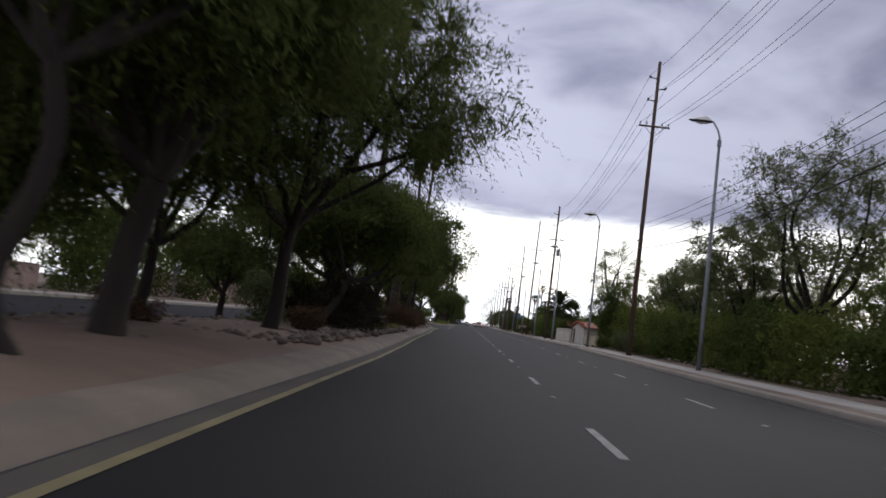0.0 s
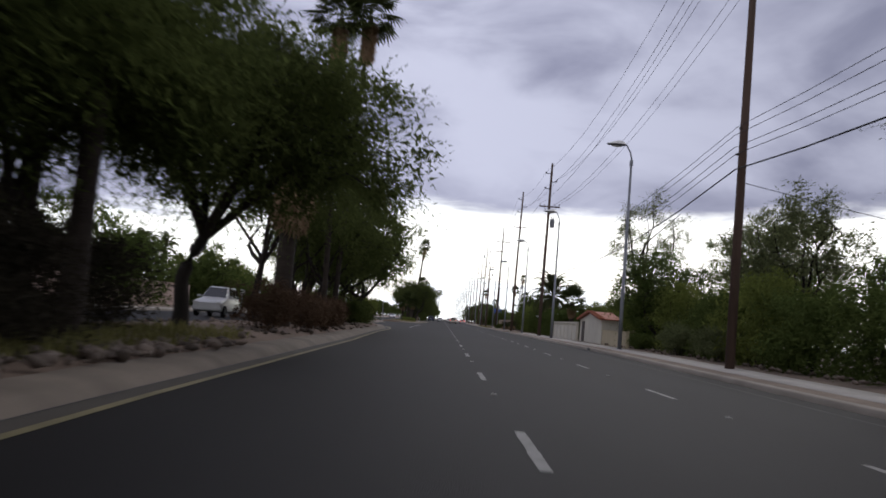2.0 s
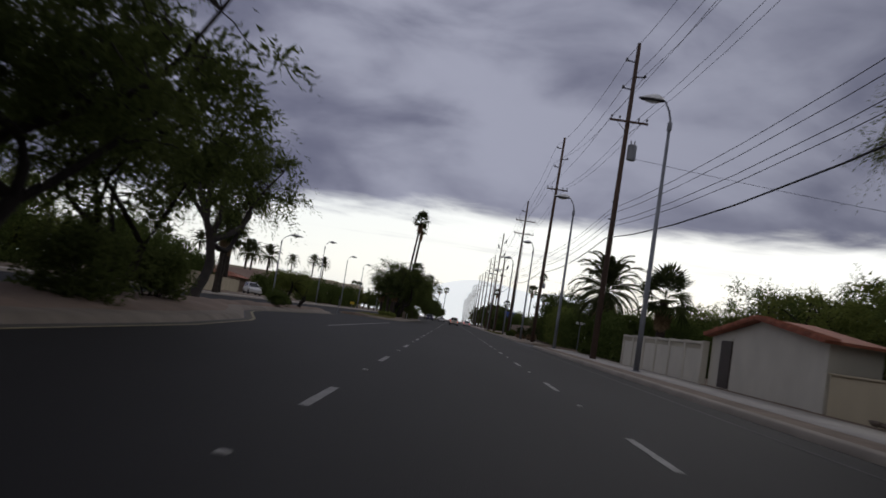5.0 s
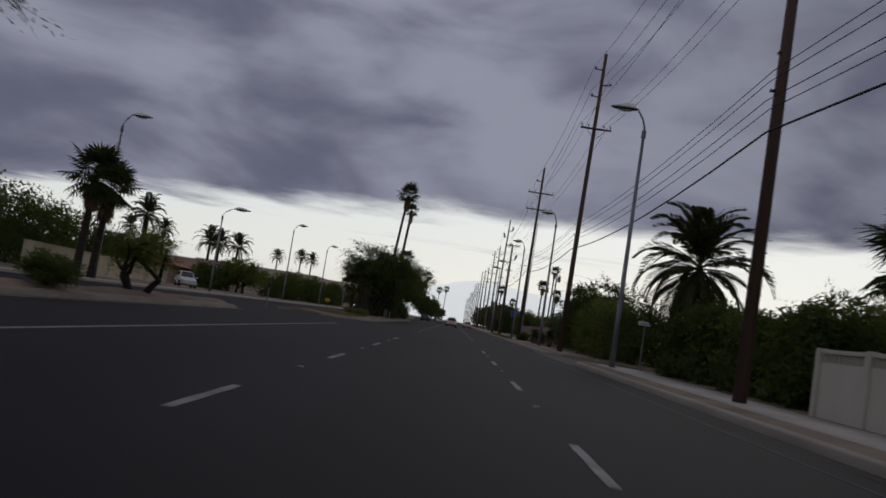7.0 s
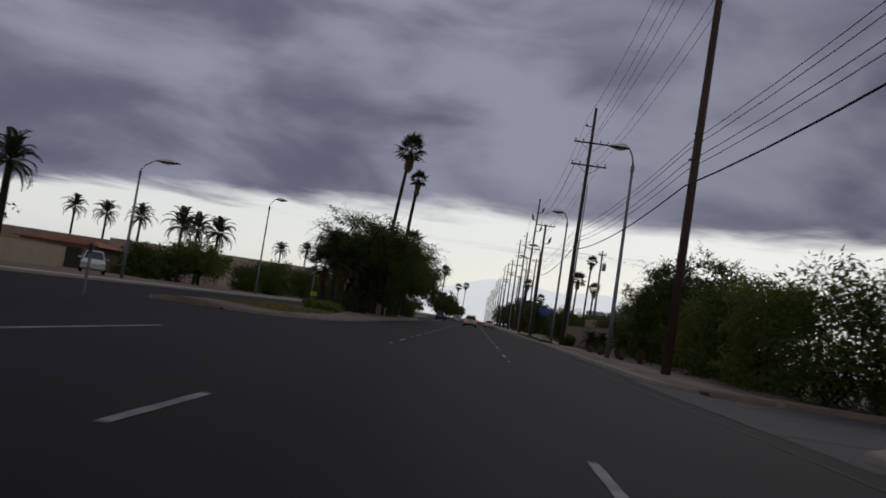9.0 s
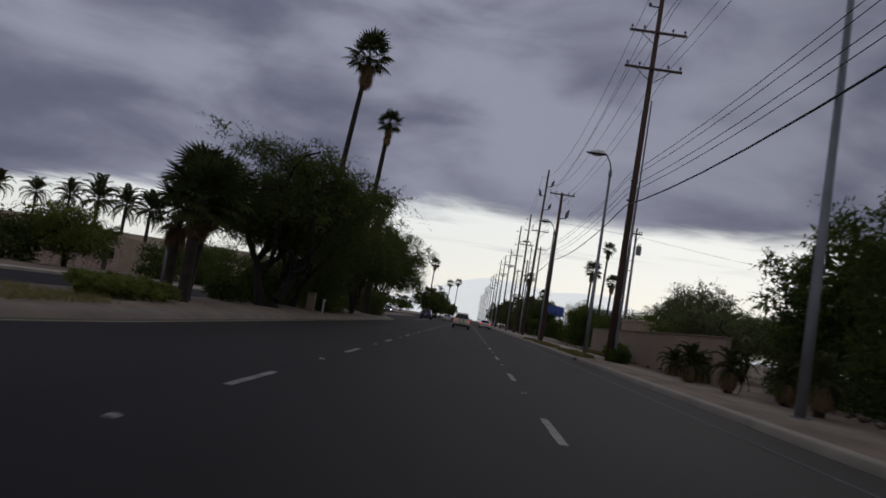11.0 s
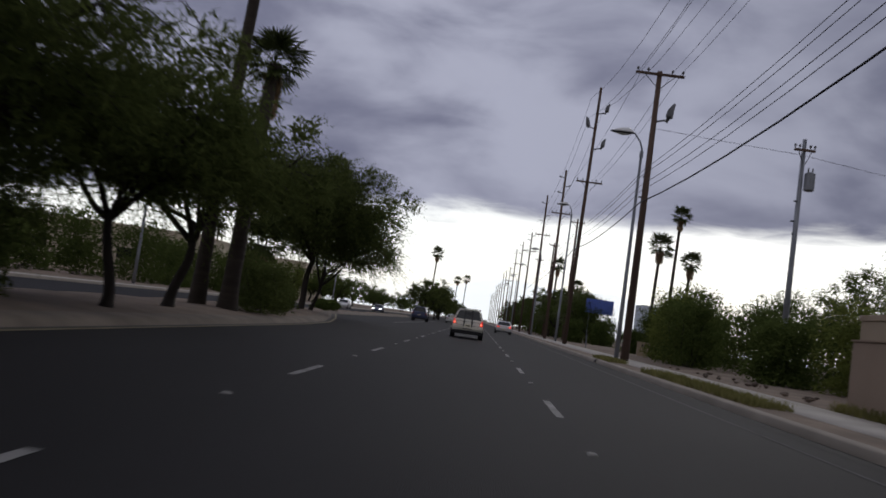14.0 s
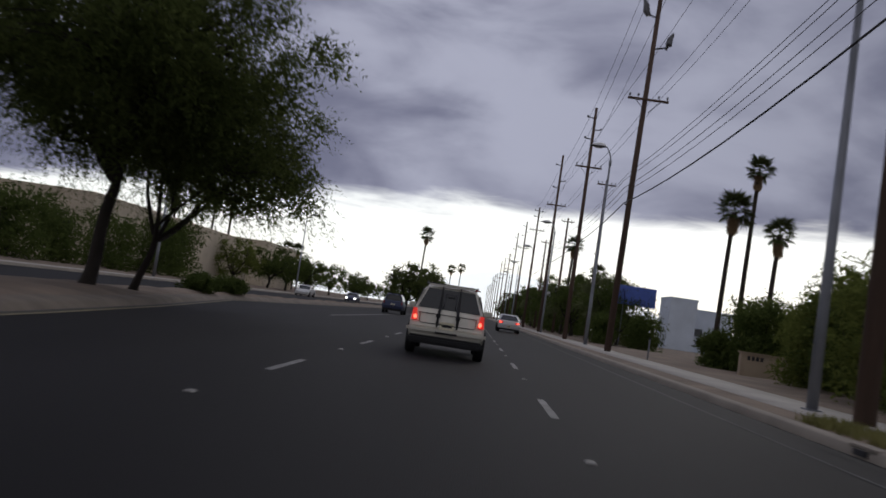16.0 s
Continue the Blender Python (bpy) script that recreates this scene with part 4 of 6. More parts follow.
RISE = {61.97: -0.2, 122.4: -0.75, 160.0: -0.65, 198.9: 0.12, 239.7: 0.12, 271.2: 0.45}
for dx, z, r, sag in ((-0.2, 9.70, 0.012, 0.45), (-0.3, 9.35, 0.012, 0.5), (-0.3, 8.85, 0.013, 0.55), (-0.2, 8.62, 0.013, 0.55), (-0.2, 8.0, 0.030, 0.62)):
    cable("telephone_cable", [(x + dx, y, z + RISE.get(y, 0.0)) for x, y in LOW], r, sag, "black telephone cable strung low along the poles" if r > 0.02 else "thin black service wire strung along the poles")
cable("service_wire", [(8.7, 61.97, 7.3), (20, 66, 6.4), (33, 72, 6.0)], 0.016, 0.4, "black service wire running off to a house")
cable("service_wire", [(8.6, 122.4, 12.2), (22, 108, 8.2), (33, 97, 6.5)], 0.012, 0.5, "thin service wire running off to a house")
cable("service_wire", [(8.2, 239.7, 12.0), (16.2, 240.9, 11.9), (45, 246, 10.5)], 0.012, 0.4, "thin service wire between two poles")


# ---- buildings and walls ----
def wall_run(name, a, b, height, material, label, thick=0.2, cap=0.0, parent=None, foot=0.0):
    a, b = Vector((*a, 0)), Vector((*b, 0))
    d = b - a
    top = thing(name, ((a.x + b.x) / 2, (a.y + b.y) / 2, foot), label, "wall", turn=math.degrees(math.atan2(d.y, d.x)))
    part("wall_face", box(fresh(), (d.length, thick, height + 0.3), (0, 0, height / 2 - 0.15), 0.02), material, top)
    if cap:
        part("coping", box(fresh(), (d.length + 0.06, thick + 0.1, cap), (0, 0, height + cap / 2 + 0.003), 0.015), material, top)
    return top


def panel_wall(a, b, n, height, label):
    a, b = Vector((*a, 0)), Vector((*b, 0))
    d = b - a
    top = thing("garden_wall", ((a.x + b.x) / 2, (a.y + b.y) / 2, 0.15), label, "wall", turn=math.degrees(math.atan2(d.y, d.x)))
    w = d.length / n
    for i in range(n + 1):
        part("post", box(fresh(), (0.26, 0.26, height + 0.22), (-d.length / 2 + i * w, 0, height / 2 - 0.08), 0.02), CREAM, top)
    for i in range(n):
        x = -d.length / 2 + (i + 0.5) * w
        part("panel", box(fresh(), (w - 0.27, 0.14, height * 0.80 + 0.2), (x, 0, height * 0.40 - 0.1), 0.01), CREAM, top)
        part("rail", box(fresh(), (w - 0.27, 0.18, 0.10), (x, 0, height - 0.05), 0.01), CREAM, top)
        for k in range(9):
            part("pierced_block", box(fresh(), (0.05, 0.12, height * 0.2 - 0.11), (x + (k - 4) * (w - 0.45) / 8.5, 0, height * 0.90 - 0.052), 0.008), CREAM, top)
    return top


def quad_slab(bm, pts, thick):
    a = [bm.verts.new(p) for p in pts]
    b = [bm.verts.new((p[0], p[1], p[2] + thick)) for p in pts]
    bm.faces.new(a[::-1])
    bm.faces.new(b)
    for i in range(4):
        bm.faces.new([a[i], a[(i + 1) % 4], b[(i + 1) % 4], b[i]])
    bmesh.ops.recalc_face_normals(bm, faces=bm.faces)
    return bm


def tiled_house(at, size, height, label, wall, seed, roof_rise=0.9, turn=0.0, openings=()):
    top = thing("house", at, label, "house", turn=turn)
    sx, sy = size
    part("wall", box(fresh(), (sx, sy, height + 0.3), (0, 0, height / 2 - 0.15), 0.02), wall, top)
    bm = fresh()
    e = 0.45
    v = [bm.verts.new(c) for c in ((-sx / 2 - e, -sy / 2 - e, height), (sx / 2 + e, -sy / 2 - e, height), (sx / 2 + e, sy / 2 + e, height), (-sx / 2 - e, sy / 2 + e, height),
                                   (-sx * 0.2, 0, height + roof_rise), (sx * 0.2, 0, height + roof_rise))]
    for q in ((0, 1, 5, 4), (2, 3, 4, 5), (1, 2, 5), (3, 0, 4), (3, 2, 1, 0)):
        bm.faces.new([v[i] for i in q])
    roof = part("roof", bm, TILE, top, "red clay tile roof")
    bm = fresh()
    row = None
    for s in (-1, 1):
        n = int((sx + 2 * e) / 0.34)
        for i in range(n):
            u = (i + 0.5) / n * 2 - 1
            if abs(u) > 0.985:
                continue
            x0 = u * (sx / 2 + e)
            y0 = s * (sy / 2 + e)
            k = 1.0 if abs(x0) < sx * 0.2 else max(0.02, (sx / 2 + e - abs(x0)) / (sx * 0.3 + e))
            y1, z1 = y0 * (1 - k), height + roof_rise * k
            b2 = fresh()
            capped_tube(b2, [(x0, y0, height + 0.03), (x0, y1, z1 + 0.03)], [0.09, 0.085], 6)
            part("tile", b2, TILE, roof)
    for kind, x, z, w, h in openings:
        nm = part(kind, box(fresh(), (w, 0.10, h), (x, -sy / 2 - 0.02, z + h / 2), 0.01), GATE_METAL if kind == "door" else GLASS, top)
        part("frame", box(fresh(), (w + 0.16, 0.06, 0.08), (x, -sy / 2 - 0.05, z + h + 0.03), 0.01), wall, nm)
    return top


# gate lodge and walls on the right, after the first hedges
lodge = thing("house", (9.85, 100.9, 0.2), "low cream lodge with a red tiled gable roof", "house")
bm = fresh()
for x in (0.0, 1.5):
    for y, z in ((-5.2, -0.2), (5.2, -0.2), (5.2, 1.88), (0, 2.48), (-5.2, 1.88)):
        bm.verts.new((x, y, z))
bm.verts.ensure_lookup_table()
for i in range(5):
    bm.faces.new([bm.verts[k] for k in (i, (i + 1) % 5, 5 + (i + 1) % 5, 5 + i)])
bm.faces.new([bm.verts[k] for k in (4, 3, 2, 1, 0)])
bm.faces.new([bm.verts[k] for k in (5, 6, 7, 8, 9)])
bmesh.ops.recalc_face_normals(bm, faces=bm.faces)
part("wall", bm, CREAM, lodge)
for s in (-1, 1):
    bm = fresh()
    quad_slab(bm, [(-0.28, s * 5.45, 1.87), (1.7, s * 5.45, 1.87), (1.7, 0, 2.51), (-0.28, 0, 2.51)], 0.09)
    slope = part("roof", bm, TILE, lodge, "red clay tile roof")
    for i in range(22):
        y = s * (5.45 - i * 0.252)
        x = -0.28
        bm = fresh()
        capped_tube(bm, [(x - 0.02, y, 1.96 + 0.64 * (1 - abs(y) / 5.45)), (x + 0.42, y, 1.96 + 0.64 * (1 - abs(y) / 5.45))], [0.09, 0.085], 6)
        part("tile", bm, TILE, slope)
door = part("door", box(fresh(), (0.07, 1.2, 1.75), (-0.02, 3.3, 0.87), 0.01), GATE_METAL, lodge, "dark brown metal door")
part("frame", box(fresh(), (0.06, 1.36, 0.09), (-0.03, 3.3, 1.79), 0.01), CREAM, door)
wall_run("garden_wall", (10.0, 86.8), (10.0, 95.6), 1.05, CREAM_WALL, "low cream stucco wall beside the lodge", cap=0.06, foot=0.1)
panel_wall((9.62, 106.2), (9.62, 121.5), 6, 1.60, "cream painted wall with pierced blocks by the sidewalk")
tiled_house((21.0, 117.0, 0.15), (12.0, 9.0), 2.9, "low tan house with a red tile roof behind a wall", STUCCO, 2, 1.1)
tiled_house((24.0, 136.0, 0.15), (10.0, 8.0), 3.1, "tan house with a red tile roof behind hedges", STUCCO, 3, 1.1)
wall_run("block_wall", (10.0, 186.0), (10.0, 218.2), 1.76, BROWN_STUCCO, "plain brown stucco wall behind the sidewalk", cap=0.05, foot=0.07)
wall_run("block_wall", (10.1, 218.1), (15.5, 218.9), 1.74, BROWN_STUCCO, "plain brown stucco wall turning away from the road", cap=0.05, foot=0.07)


def low_building(at, size, height, label, wall, windows=0, turn=0.0, ledge=0.35, door=False, shade=None):
    top = thing("building", at, label, "building", turn=turn)
    sx, sy = size
    part("wall", box(fresh(), (sx, sy, height + 0.3), (0, 0, height / 2 - 0.15), 0.03), wall, top)
    part("roof", box(fresh(), (sx - 0.6, sy - 0.6, 0.2), (0, 0, height + 0.06), 0.02), CONCRETE, top)
    for s in (-1, 1):
        part("parapet", box(fresh(), (sx + 0.1, 0.25, ledge), (0, s * (sy / 2 - 0.08), height + ledge / 2 + 0.003), 0.02), wall, top)
        part("parapet", box(fresh(), (0.25, sy - 0.42, ledge), (s * (sx / 2 - 0.08), 0, height + ledge / 2 + 0.003), 0.02), wall, top)
    for i in range(windows):
        x = -sx / 2 + (i + 0.5) * sx / windows
        w = part("window", box(fresh(), (sx / windows * 0.5, 0.06, 1.2), (x, -sy / 2 - 0.01, height * 0.5), 0.01), GLASS, top)
        part("sill", box(fresh(), (sx / windows * 0.56, 0.16, 0.08), (x, -sy / 2 - 0.06, height * 0.5 - 0.66), 0.01), wall, w)
    if door:
        part("door", box(fresh(), (1.1, 0.08, 2.1), (sx * 0.22, -sy / 2 - 0.02, 1.05), 0.01), GATE_METAL, top)
    return top


low_building((16.0, 222.6, 0.05), (5.6, 5.6), 2.75, "small tan flat-roofed shed behind the brown wall", STUCCO, 0, ledge=0.2)
low_building((38.4, 366.0, 0.0), (7.4, 9.0), 6.7, "pale blue plastered shop with a stepped front", BLUE_WALL, 2, door=True)
low_building((32.9, 360.0, 0.0), (4.2, 7.0), 7.9, "tall pale blue entrance block of the shop", BLUE_WALL, 0)
low_building((-43.6, 243.0, 0.12), (13.0, 9.0), 4.1, "pink stucco house with a flat roof across the road", PINK_STUCCO, 2, turn=90, door=True)
low_building((-46.0, 318.0, 0.12), (28.0, 50.0), 5.9, "long tan stucco commercial building behind shrubs", PALE_STUCCO, 5)
low_building((-44.0, 372.0, 0.12), (20.0, 22.0), 7.2, "tan stucco commercial building with a flat roof", PALE_STUCCO, 4)
low_building((-62.0, 255.0, 0.12), (40.0, 20.0), 4.0, "long low tan building beyond the palms", STUCCO, 6)
tiled_house((-37.5, 206.0, 0.12), (7.0, 8.0), 2.3, "dark brown low house with a tiled roof", BROWN_STUCCO, 5, 0.7, openings=(("door", 1.4, 0.0, 2.0, 2.0), ("window", -1.8, 0.9, 1.2, 1.0)))
wall_run("block_wall", (-24.4, 148.0), (-30.2, 189.0), 1.7, CREAM_WALL, "long cream stucco wall across the road", cap=0.05, foot=0.12)
wall_run("block_wall", (-26.2, 20.0), (-26.0, 44.0), 1.3, PINK_STUCCO, "low pale wall across the road", cap=0.05, foot=0.12)
wall_run("block_wall", (-28.5, 66.0), (-27.5, 112.0), 2.1, PINK_STUCCO, "long pale pink stucco wall across the road", cap=0.06, foot=0.12)


# ---- signs and small street furniture ----
def panel_sign(at, label, size, post, material, name="road_sign", bars=0, ink=None, posts=1, category="sign"):
    top = thing(name, at, label, category)
    for i in range(posts):
        x = 0 if posts == 1 else (-0.5 + i) * size[0] * 0.7
        part("post", box(fresh(), (0.07, 0.07, post + 0.2), (x, 0.05, post / 2 - 0.1), 0.008), STEEL, top)
    pn = part("panel", box(fresh(), (size[0], 0.03, size[1]), (0, 0, post + size[1] / 2), 0.012), material, top)
    for i in range(bars):
        z = post + size[1] * (1 - (i + 1) / (bars + 1))
        part("lettering_bar", box(fresh(), (size[0] * (0.72 - 0.12 * (i % 2)), 0.01, size[1] * 0.13), (0, -0.018, z), 0), ink or WHITE_SIGN, pn)
    return top


panel_sign((-19.0, 229.0, 0.05), "yellow warning panel on a post at the median nose", (0.75, 0.45), 1.0, YELLOW_SIGN, bars=1, ink=DARK_INK)
panel_sign((10.6, 146.0, 0.15), "small street name sign on a steel post", (0.75, 0.2), 2.3, WHITE_SIGN, name="street_sign", bars=1, ink=DARK_INK)
panel_sign((-11.2, 152.5, 0.0), "slim steel marker post on the median", (0.12, 0.3), 1.3, DARK_STEEL, name="marker_post")
panel_sign((-24.2, 128.0, 0.12), "white sign on a steel post across the road", (0.45, 0.6), 1.9, WHITE_SIGN, bars=2, ink=DARK_INK)
panel_sign((-24.6, 122.0, 0.12), "white sign on a steel post across the road", (0.45, 0.6), 1.7, WHITE_SIGN, bars=2, ink=DARK_INK)
panel_sign((-24.3, 60.0, 0.12), "small grey sign on a post across the road", (0.5, 0.5), 2.0, STEEL)
panel_sign((9.6, 266.4, 0.15), "slim dark marker post beside the sidewalk", (0.10, 0.12), 1.0, DARK_STEEL, name="marker_post")
panel_sign((15.0, 300.0, 0.15), "large blue sign board on two posts", (3.3, 1.7), 3.8, BLUE_SIGN, name="sign_board", posts=2)
panel_sign((11.3, 352.0, 0.15), "tall white banner sign on a post", (1.1, 2.3), 3.6, WHITE_SIGN, name="sign_board", bars=2, ink=DARK_INK)

mon = thing("monument_sign", (14.3, 263.4, 0.1), "low tan stucco sign wall with dark numerals", "sign")
part("slab", box(fresh(), (2.3, 0.35, 1.2), (0, 0, 0.5), 0.03), STUCCO, mon)
part("slab_cap", box(fresh(), (2.4, 0.45, 0.07), (0, 0, 1.135), 0.015), STUCCO, mon)
for i in range(4):
    part("numeral_bar", box(fresh(), (0.13, 0.012, 0.19), (-0.80 + 0.2 * i, -0.182, 0.90), 0), DARK_INK, mon)

cab = thing("utility_cabinet", (-7.6, 199.6, 0.2), "tan metal utility cabinet on the median", "utility box")
part("body", box(fresh(), (0.42, 0.40, 1.0), (0, 0, 0.45), 0.02), CONCRETE, cab)
part("lid", box(fresh(), (0.46, 0.44, 0.05), (0, 0, 0.975), 0.02), CONCRETE, cab)
part("door", box(fresh(), (0.34, 0.02, 0.75), (0, -0.207, 0.48), 0.005), STUCCO, cab)
bol = thing("marker_bollard", (-7.25, 201.6, 0.2), "short pale marker bollard with a square head", "bollard")
part("post", box(fresh(), (0.09, 0.09, 0.66), (0, 0, 0.29), 0.012), WHITE_SIGN, bol)
part("head", box(fresh(), (0.15, 0.14, 0.13), (0.02, 0, 0.67), 0.02), WHITE_SIGN, bol)
for x, y in ((-8.3, 76.2), (-7.6, 62.5)):
    b2 = thing("marker_post", (x, y, 0.2), "short white marker post on the median", "marker post")
    part("post", box(fresh(), (0.10, 0.10, 1.1), (0, 0, 0.5), 0.012), WHITE_SIGN, b2)
    part("band", box(fresh(), (0.105, 0.105, 0.12), (0, 0, 0.9), 0), STEEL, b2)
ped = thing("utility_pedestal", (14.3, 237.2, 0.15), "short white utility pedestal in the grass", "utility box")
part("body", box(fresh(), (0.28, 0.25, 0.95), (0, 0, 0.42), 0.03), WHITE_SIGN, ped)
part("cap", box(fresh(), (0.32, 0.29, 0.08), (0, 0, 0.93), 0.03), WHITE_SIGN, ped)
for y, w in ((79.0, 0.75), (196.5, 0.75), (235.2, 0.36)):
    inlet = thing("storm_drain", (6.01, y, -kerb_drop(y)), "dark storm drain opening in the kerb", "storm drain")
    part("opening", box(fresh(), (0.05, w, 0.075), (0.035, 0, 0.065), 0.004), DARK_INK, inlet)
    part("lintel", box(fresh(), (0.30, w + 0.45, 0.05), (0.20, 0, 0.135), 0.012), CONCRETE, inlet)


# ---- trees and shrubs on the median ----
mesq = "dark green spreading mesquite tree on the median"
FINE = dict(per=108, leaf=(0.20, 0.078), clumps=230, clump=0.85)
DENSE = dict(per=112, leaf=(0.21, 0.085), clumps=330, clump=0.9)
THIN = dict(per=70, leaf=(0.21, 0.07), clumps=130, clump=0.75, airy=1)
tree((-7.4, 7.7, 0.2), mesq + ", slim straight trunk", 11, 8.6, 4.3, 2.9, 2.9, 0.13, (-0.3, 0.5), shift=(-1.0, 1.6), **FINE)
tree((-7.98, 11.1, 0.2), mesq + ", stout forked trunk", 12, 9.4, 4.4, 2.9, 2.3, 0.23, (0.35, 0.4), shift=(-0.9, 0.6), per=110, leaf=(0.24, 0.10), clumps=260, clump=0.95)
tree((-11.6, 13.6, 0.2), mesq + ", branches hanging low", 10, 6.6, 3.6, 1.3, 1.2, 0.16, (0, 0.4), per=110, leaf=(0.24, 0.10), clumps=170, clump=0.9)
tree((-11.0, 19.5, 0.2), mesq, 30, 7.4, 4.0, 2.6, 1.8, 0.16, (0.3, 0.2), **FINE)
tree((-8.18, 21.0, 0.22), "airy mesquite tree with fine hanging twigs on the median", 13, 9.8, 6.2, 3.6, 2.6, 0.19, (0.35, 0.1), shift=(0.3, 0.2), per=115, leaf=(0.18, 0.062), clumps=370, clump=0.72, limbs=8)
tree((-8.6, 29.5, 0.25), "dark green mesquite tree with a leaning trunk", 14, 6.0, 4.3, 2.7, 1.8, 0.15, (1.2, 1.0), shift=(-1.2, 2.0), **DENSE)
tree((-12.0, 30.0, 0.15), "small dark mesquite tree behind the others", 27, 4.6, 2.8, 1.0, 0.9, 0.13, (0, 0), per=75, leaf=(0.22, 0.085), clumps=100, clump=0.8)
tree((-9.8, 38.0, 0.25), mesq, 29, 6.7, 3.8, 2.9, 2.1, 0.18, (0.2, 0.2), shift=(-0.4, 0.5), **DENSE)
tree((-10.2, 43.2, 0.25), mesq + " beside tall palms", 26, 7.6, 4.6, 2.9, 2.0, 0.18, (0.2, 0), shift=(0.0, 0.3), **DENSE)
tree((-8.9, 49.6, 0.25), "mesquite tree with a forked trunk beside a palm", 15, 8.3, 4.9, 3.1, 2.3, 0.19, (0.4, 0.4), shift=(0.6, 0.6), **DENSE)
tree((-10.4, 64.2, 0.25), "thin airy mesquite tree behind a palm", 16, 9.6, 4.2, 3.6, 2.4, 0.16, (0.2, 0), shift=(0.2, 0.5), **THIN)
tree((-9.3, 69.5, 0.25), "mesquite tree with bare spreading limbs", 18, 8.0, 3.7, 2.9, 2.0, 0.18, (0.2, 0.2), trunks=2, shift=(0.4, 0.5), clumps=130, per=75, leaf=(0.23, 0.085))
tree((-10.0, 77.2, 0.25), mesq + " with two trunks", 17, 9.2, 5.1, 2.2, 2.4, 0.20, (0.5, 0), trunks=2, shift=(0.8, 0.6), clumps=230, per=85, leaf=(0.24, 0.095))
tree((-9.2, 86.0, 0.2), mesq, 19, 9.0, 5.2, 2.2, 1.7, 0.24, (0.4, 0.3), trunks=2, shift=(0.2, 1), clumps=200, per=75, leaf=(0.25, 0.10))
tree((-10.0, 95.0, 0.2), mesq, 20, 8.4, 5.2, 1.8, 1.5, 0.2, (0.3, 0), trunks=3, clumps=190, per=75, leaf=(0.25, 0.10))
tree((-10.8, 84.0, 0.2), mesq, 28, 7.6, 3.8, 2.2, 1.8, 0.24, (0.2, 0), trunks=2, clumps=190, per=75, leaf=(0.25, 0.10))
tree((-11.0, 106.5, 0.15), mesq + " near the turn bay", 21, 9.4, 4.6, 3.4, 2.6, 0.24, (-0.4, 3.0), shift=(-1.2, 4.0), clumps=150, per=75, leaf=(0.25, 0.10))

bush((-7.8, 24.3, 0.2), "low dry brown shrub on bare dirt", 31, (1.1, 1.1, 0.8), 40, 90, (0.10, 0.035), DRY_BUSH)
bush((-9.8, 16.0, 0.2), "low dry brown shrub on bare dirt", 32, (1.4, 1.2, 0.7), 30, 80, (0.10, 0.035), DRY_BUSH)
bush((-9.6, 26.4, 0.2), "pale thorny cactus shrub on gravel", 36, (1.5, 1.5, 1.9), 45, 60, (0.14, 0.05), GUM)
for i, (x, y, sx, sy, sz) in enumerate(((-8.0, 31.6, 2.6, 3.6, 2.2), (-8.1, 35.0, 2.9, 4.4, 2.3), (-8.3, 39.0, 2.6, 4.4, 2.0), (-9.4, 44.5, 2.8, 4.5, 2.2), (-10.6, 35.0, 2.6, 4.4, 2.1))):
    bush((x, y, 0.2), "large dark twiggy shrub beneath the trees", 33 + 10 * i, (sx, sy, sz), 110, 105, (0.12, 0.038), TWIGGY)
for i, (x, y, sx, sy, sz) in enumerate(((-7.9, 54.8, 2.0, 3.4, 1.6), (-7.3, 58.6, 1.9, 3.0, 1.45), (-7.2, 62.6, 1.8, 3.0, 1.35), (-7.8, 68.5, 1.9, 3.4, 1.4))):
    bush((x, y, 0.2), "reddish brown dry shrub along the median kerb", 40 + i, (sx, sy, sz), 60, 110, (0.11, 0.035), DRY_BUSH)
for i, (x, y, sx, sy, sz) in enumerate(((-9.8, 80.5, 2.4, 3.0, 2.3), (-8.4, 84.0, 2.0, 3.0, 1.6), (-8.6, 90.5, 2.4, 3.6, 1.9), (-9.4, 97.5, 2.4, 4.0, 1.7))):
    bush((x, y, 0.2), "dark dense shrub beneath the median trees", 50 + i, (sx, sy, sz), 70, 70, (0.17, 0.065), MESQUITE)
bush((-11.2, 124.0, 0.2), "low rounded dark shrub on the narrow median", 56, (1.7, 3.0, 1.0), 60, 100, (0.11, 0.04), HEDGE)
tree((-11.5, 131.8, 0.2), "small clipped bushy tree with fat dark trunks", 57, 2.6, 1.5, 1.0, 0.6, 0.22, (0, 0), trunks=3, clumps=60, per=110, leaf=(0.13, 0.05), clump=0.5, material=OLIVE, limbs=6)

fanp = "tall fan palm with a brown frond skirt"
palm((-8.5, 42.6, 0.2), fanp + " on the median", 61, 16.5, 1.5, 0.19, (0.2, 0.2))
palm((-10.1, 44.0, 0.2), fanp + " on the median", 62, 17.0, 1.5, 0.19, (0.2, -0.2))
palm((-8.0, 67.5, 0.2), fanp + " on the median", 63, 14.3, 1.5, 0.135, (-0.4, 0), skirt=2.4)
palm((-7.9, 70.5, 0.2), fanp + " on the median", 64, 15.6, 1.5, 0.135, (0.5, 0), skirt=2.4)
palm((-8.6, 60.5, 0.2), "stout fan palm with a thick hanging skirt of dead fronds", 60, 7.0, 1.7, 0.36, (0.1, 0), skirt=3.0, droop=-38)
palm((-8.4, 204.5, 0.2), fanp + " above the mesquites", 65, 15.3, 1.45, 0.19, (0.95, 0), skirt=1.5)
palm((-8.9, 225.0, 0.2), fanp + " above the mesquites", 66, 15.8, 1.1, 0.24, (0.8, -0.9), skirt=1.7)
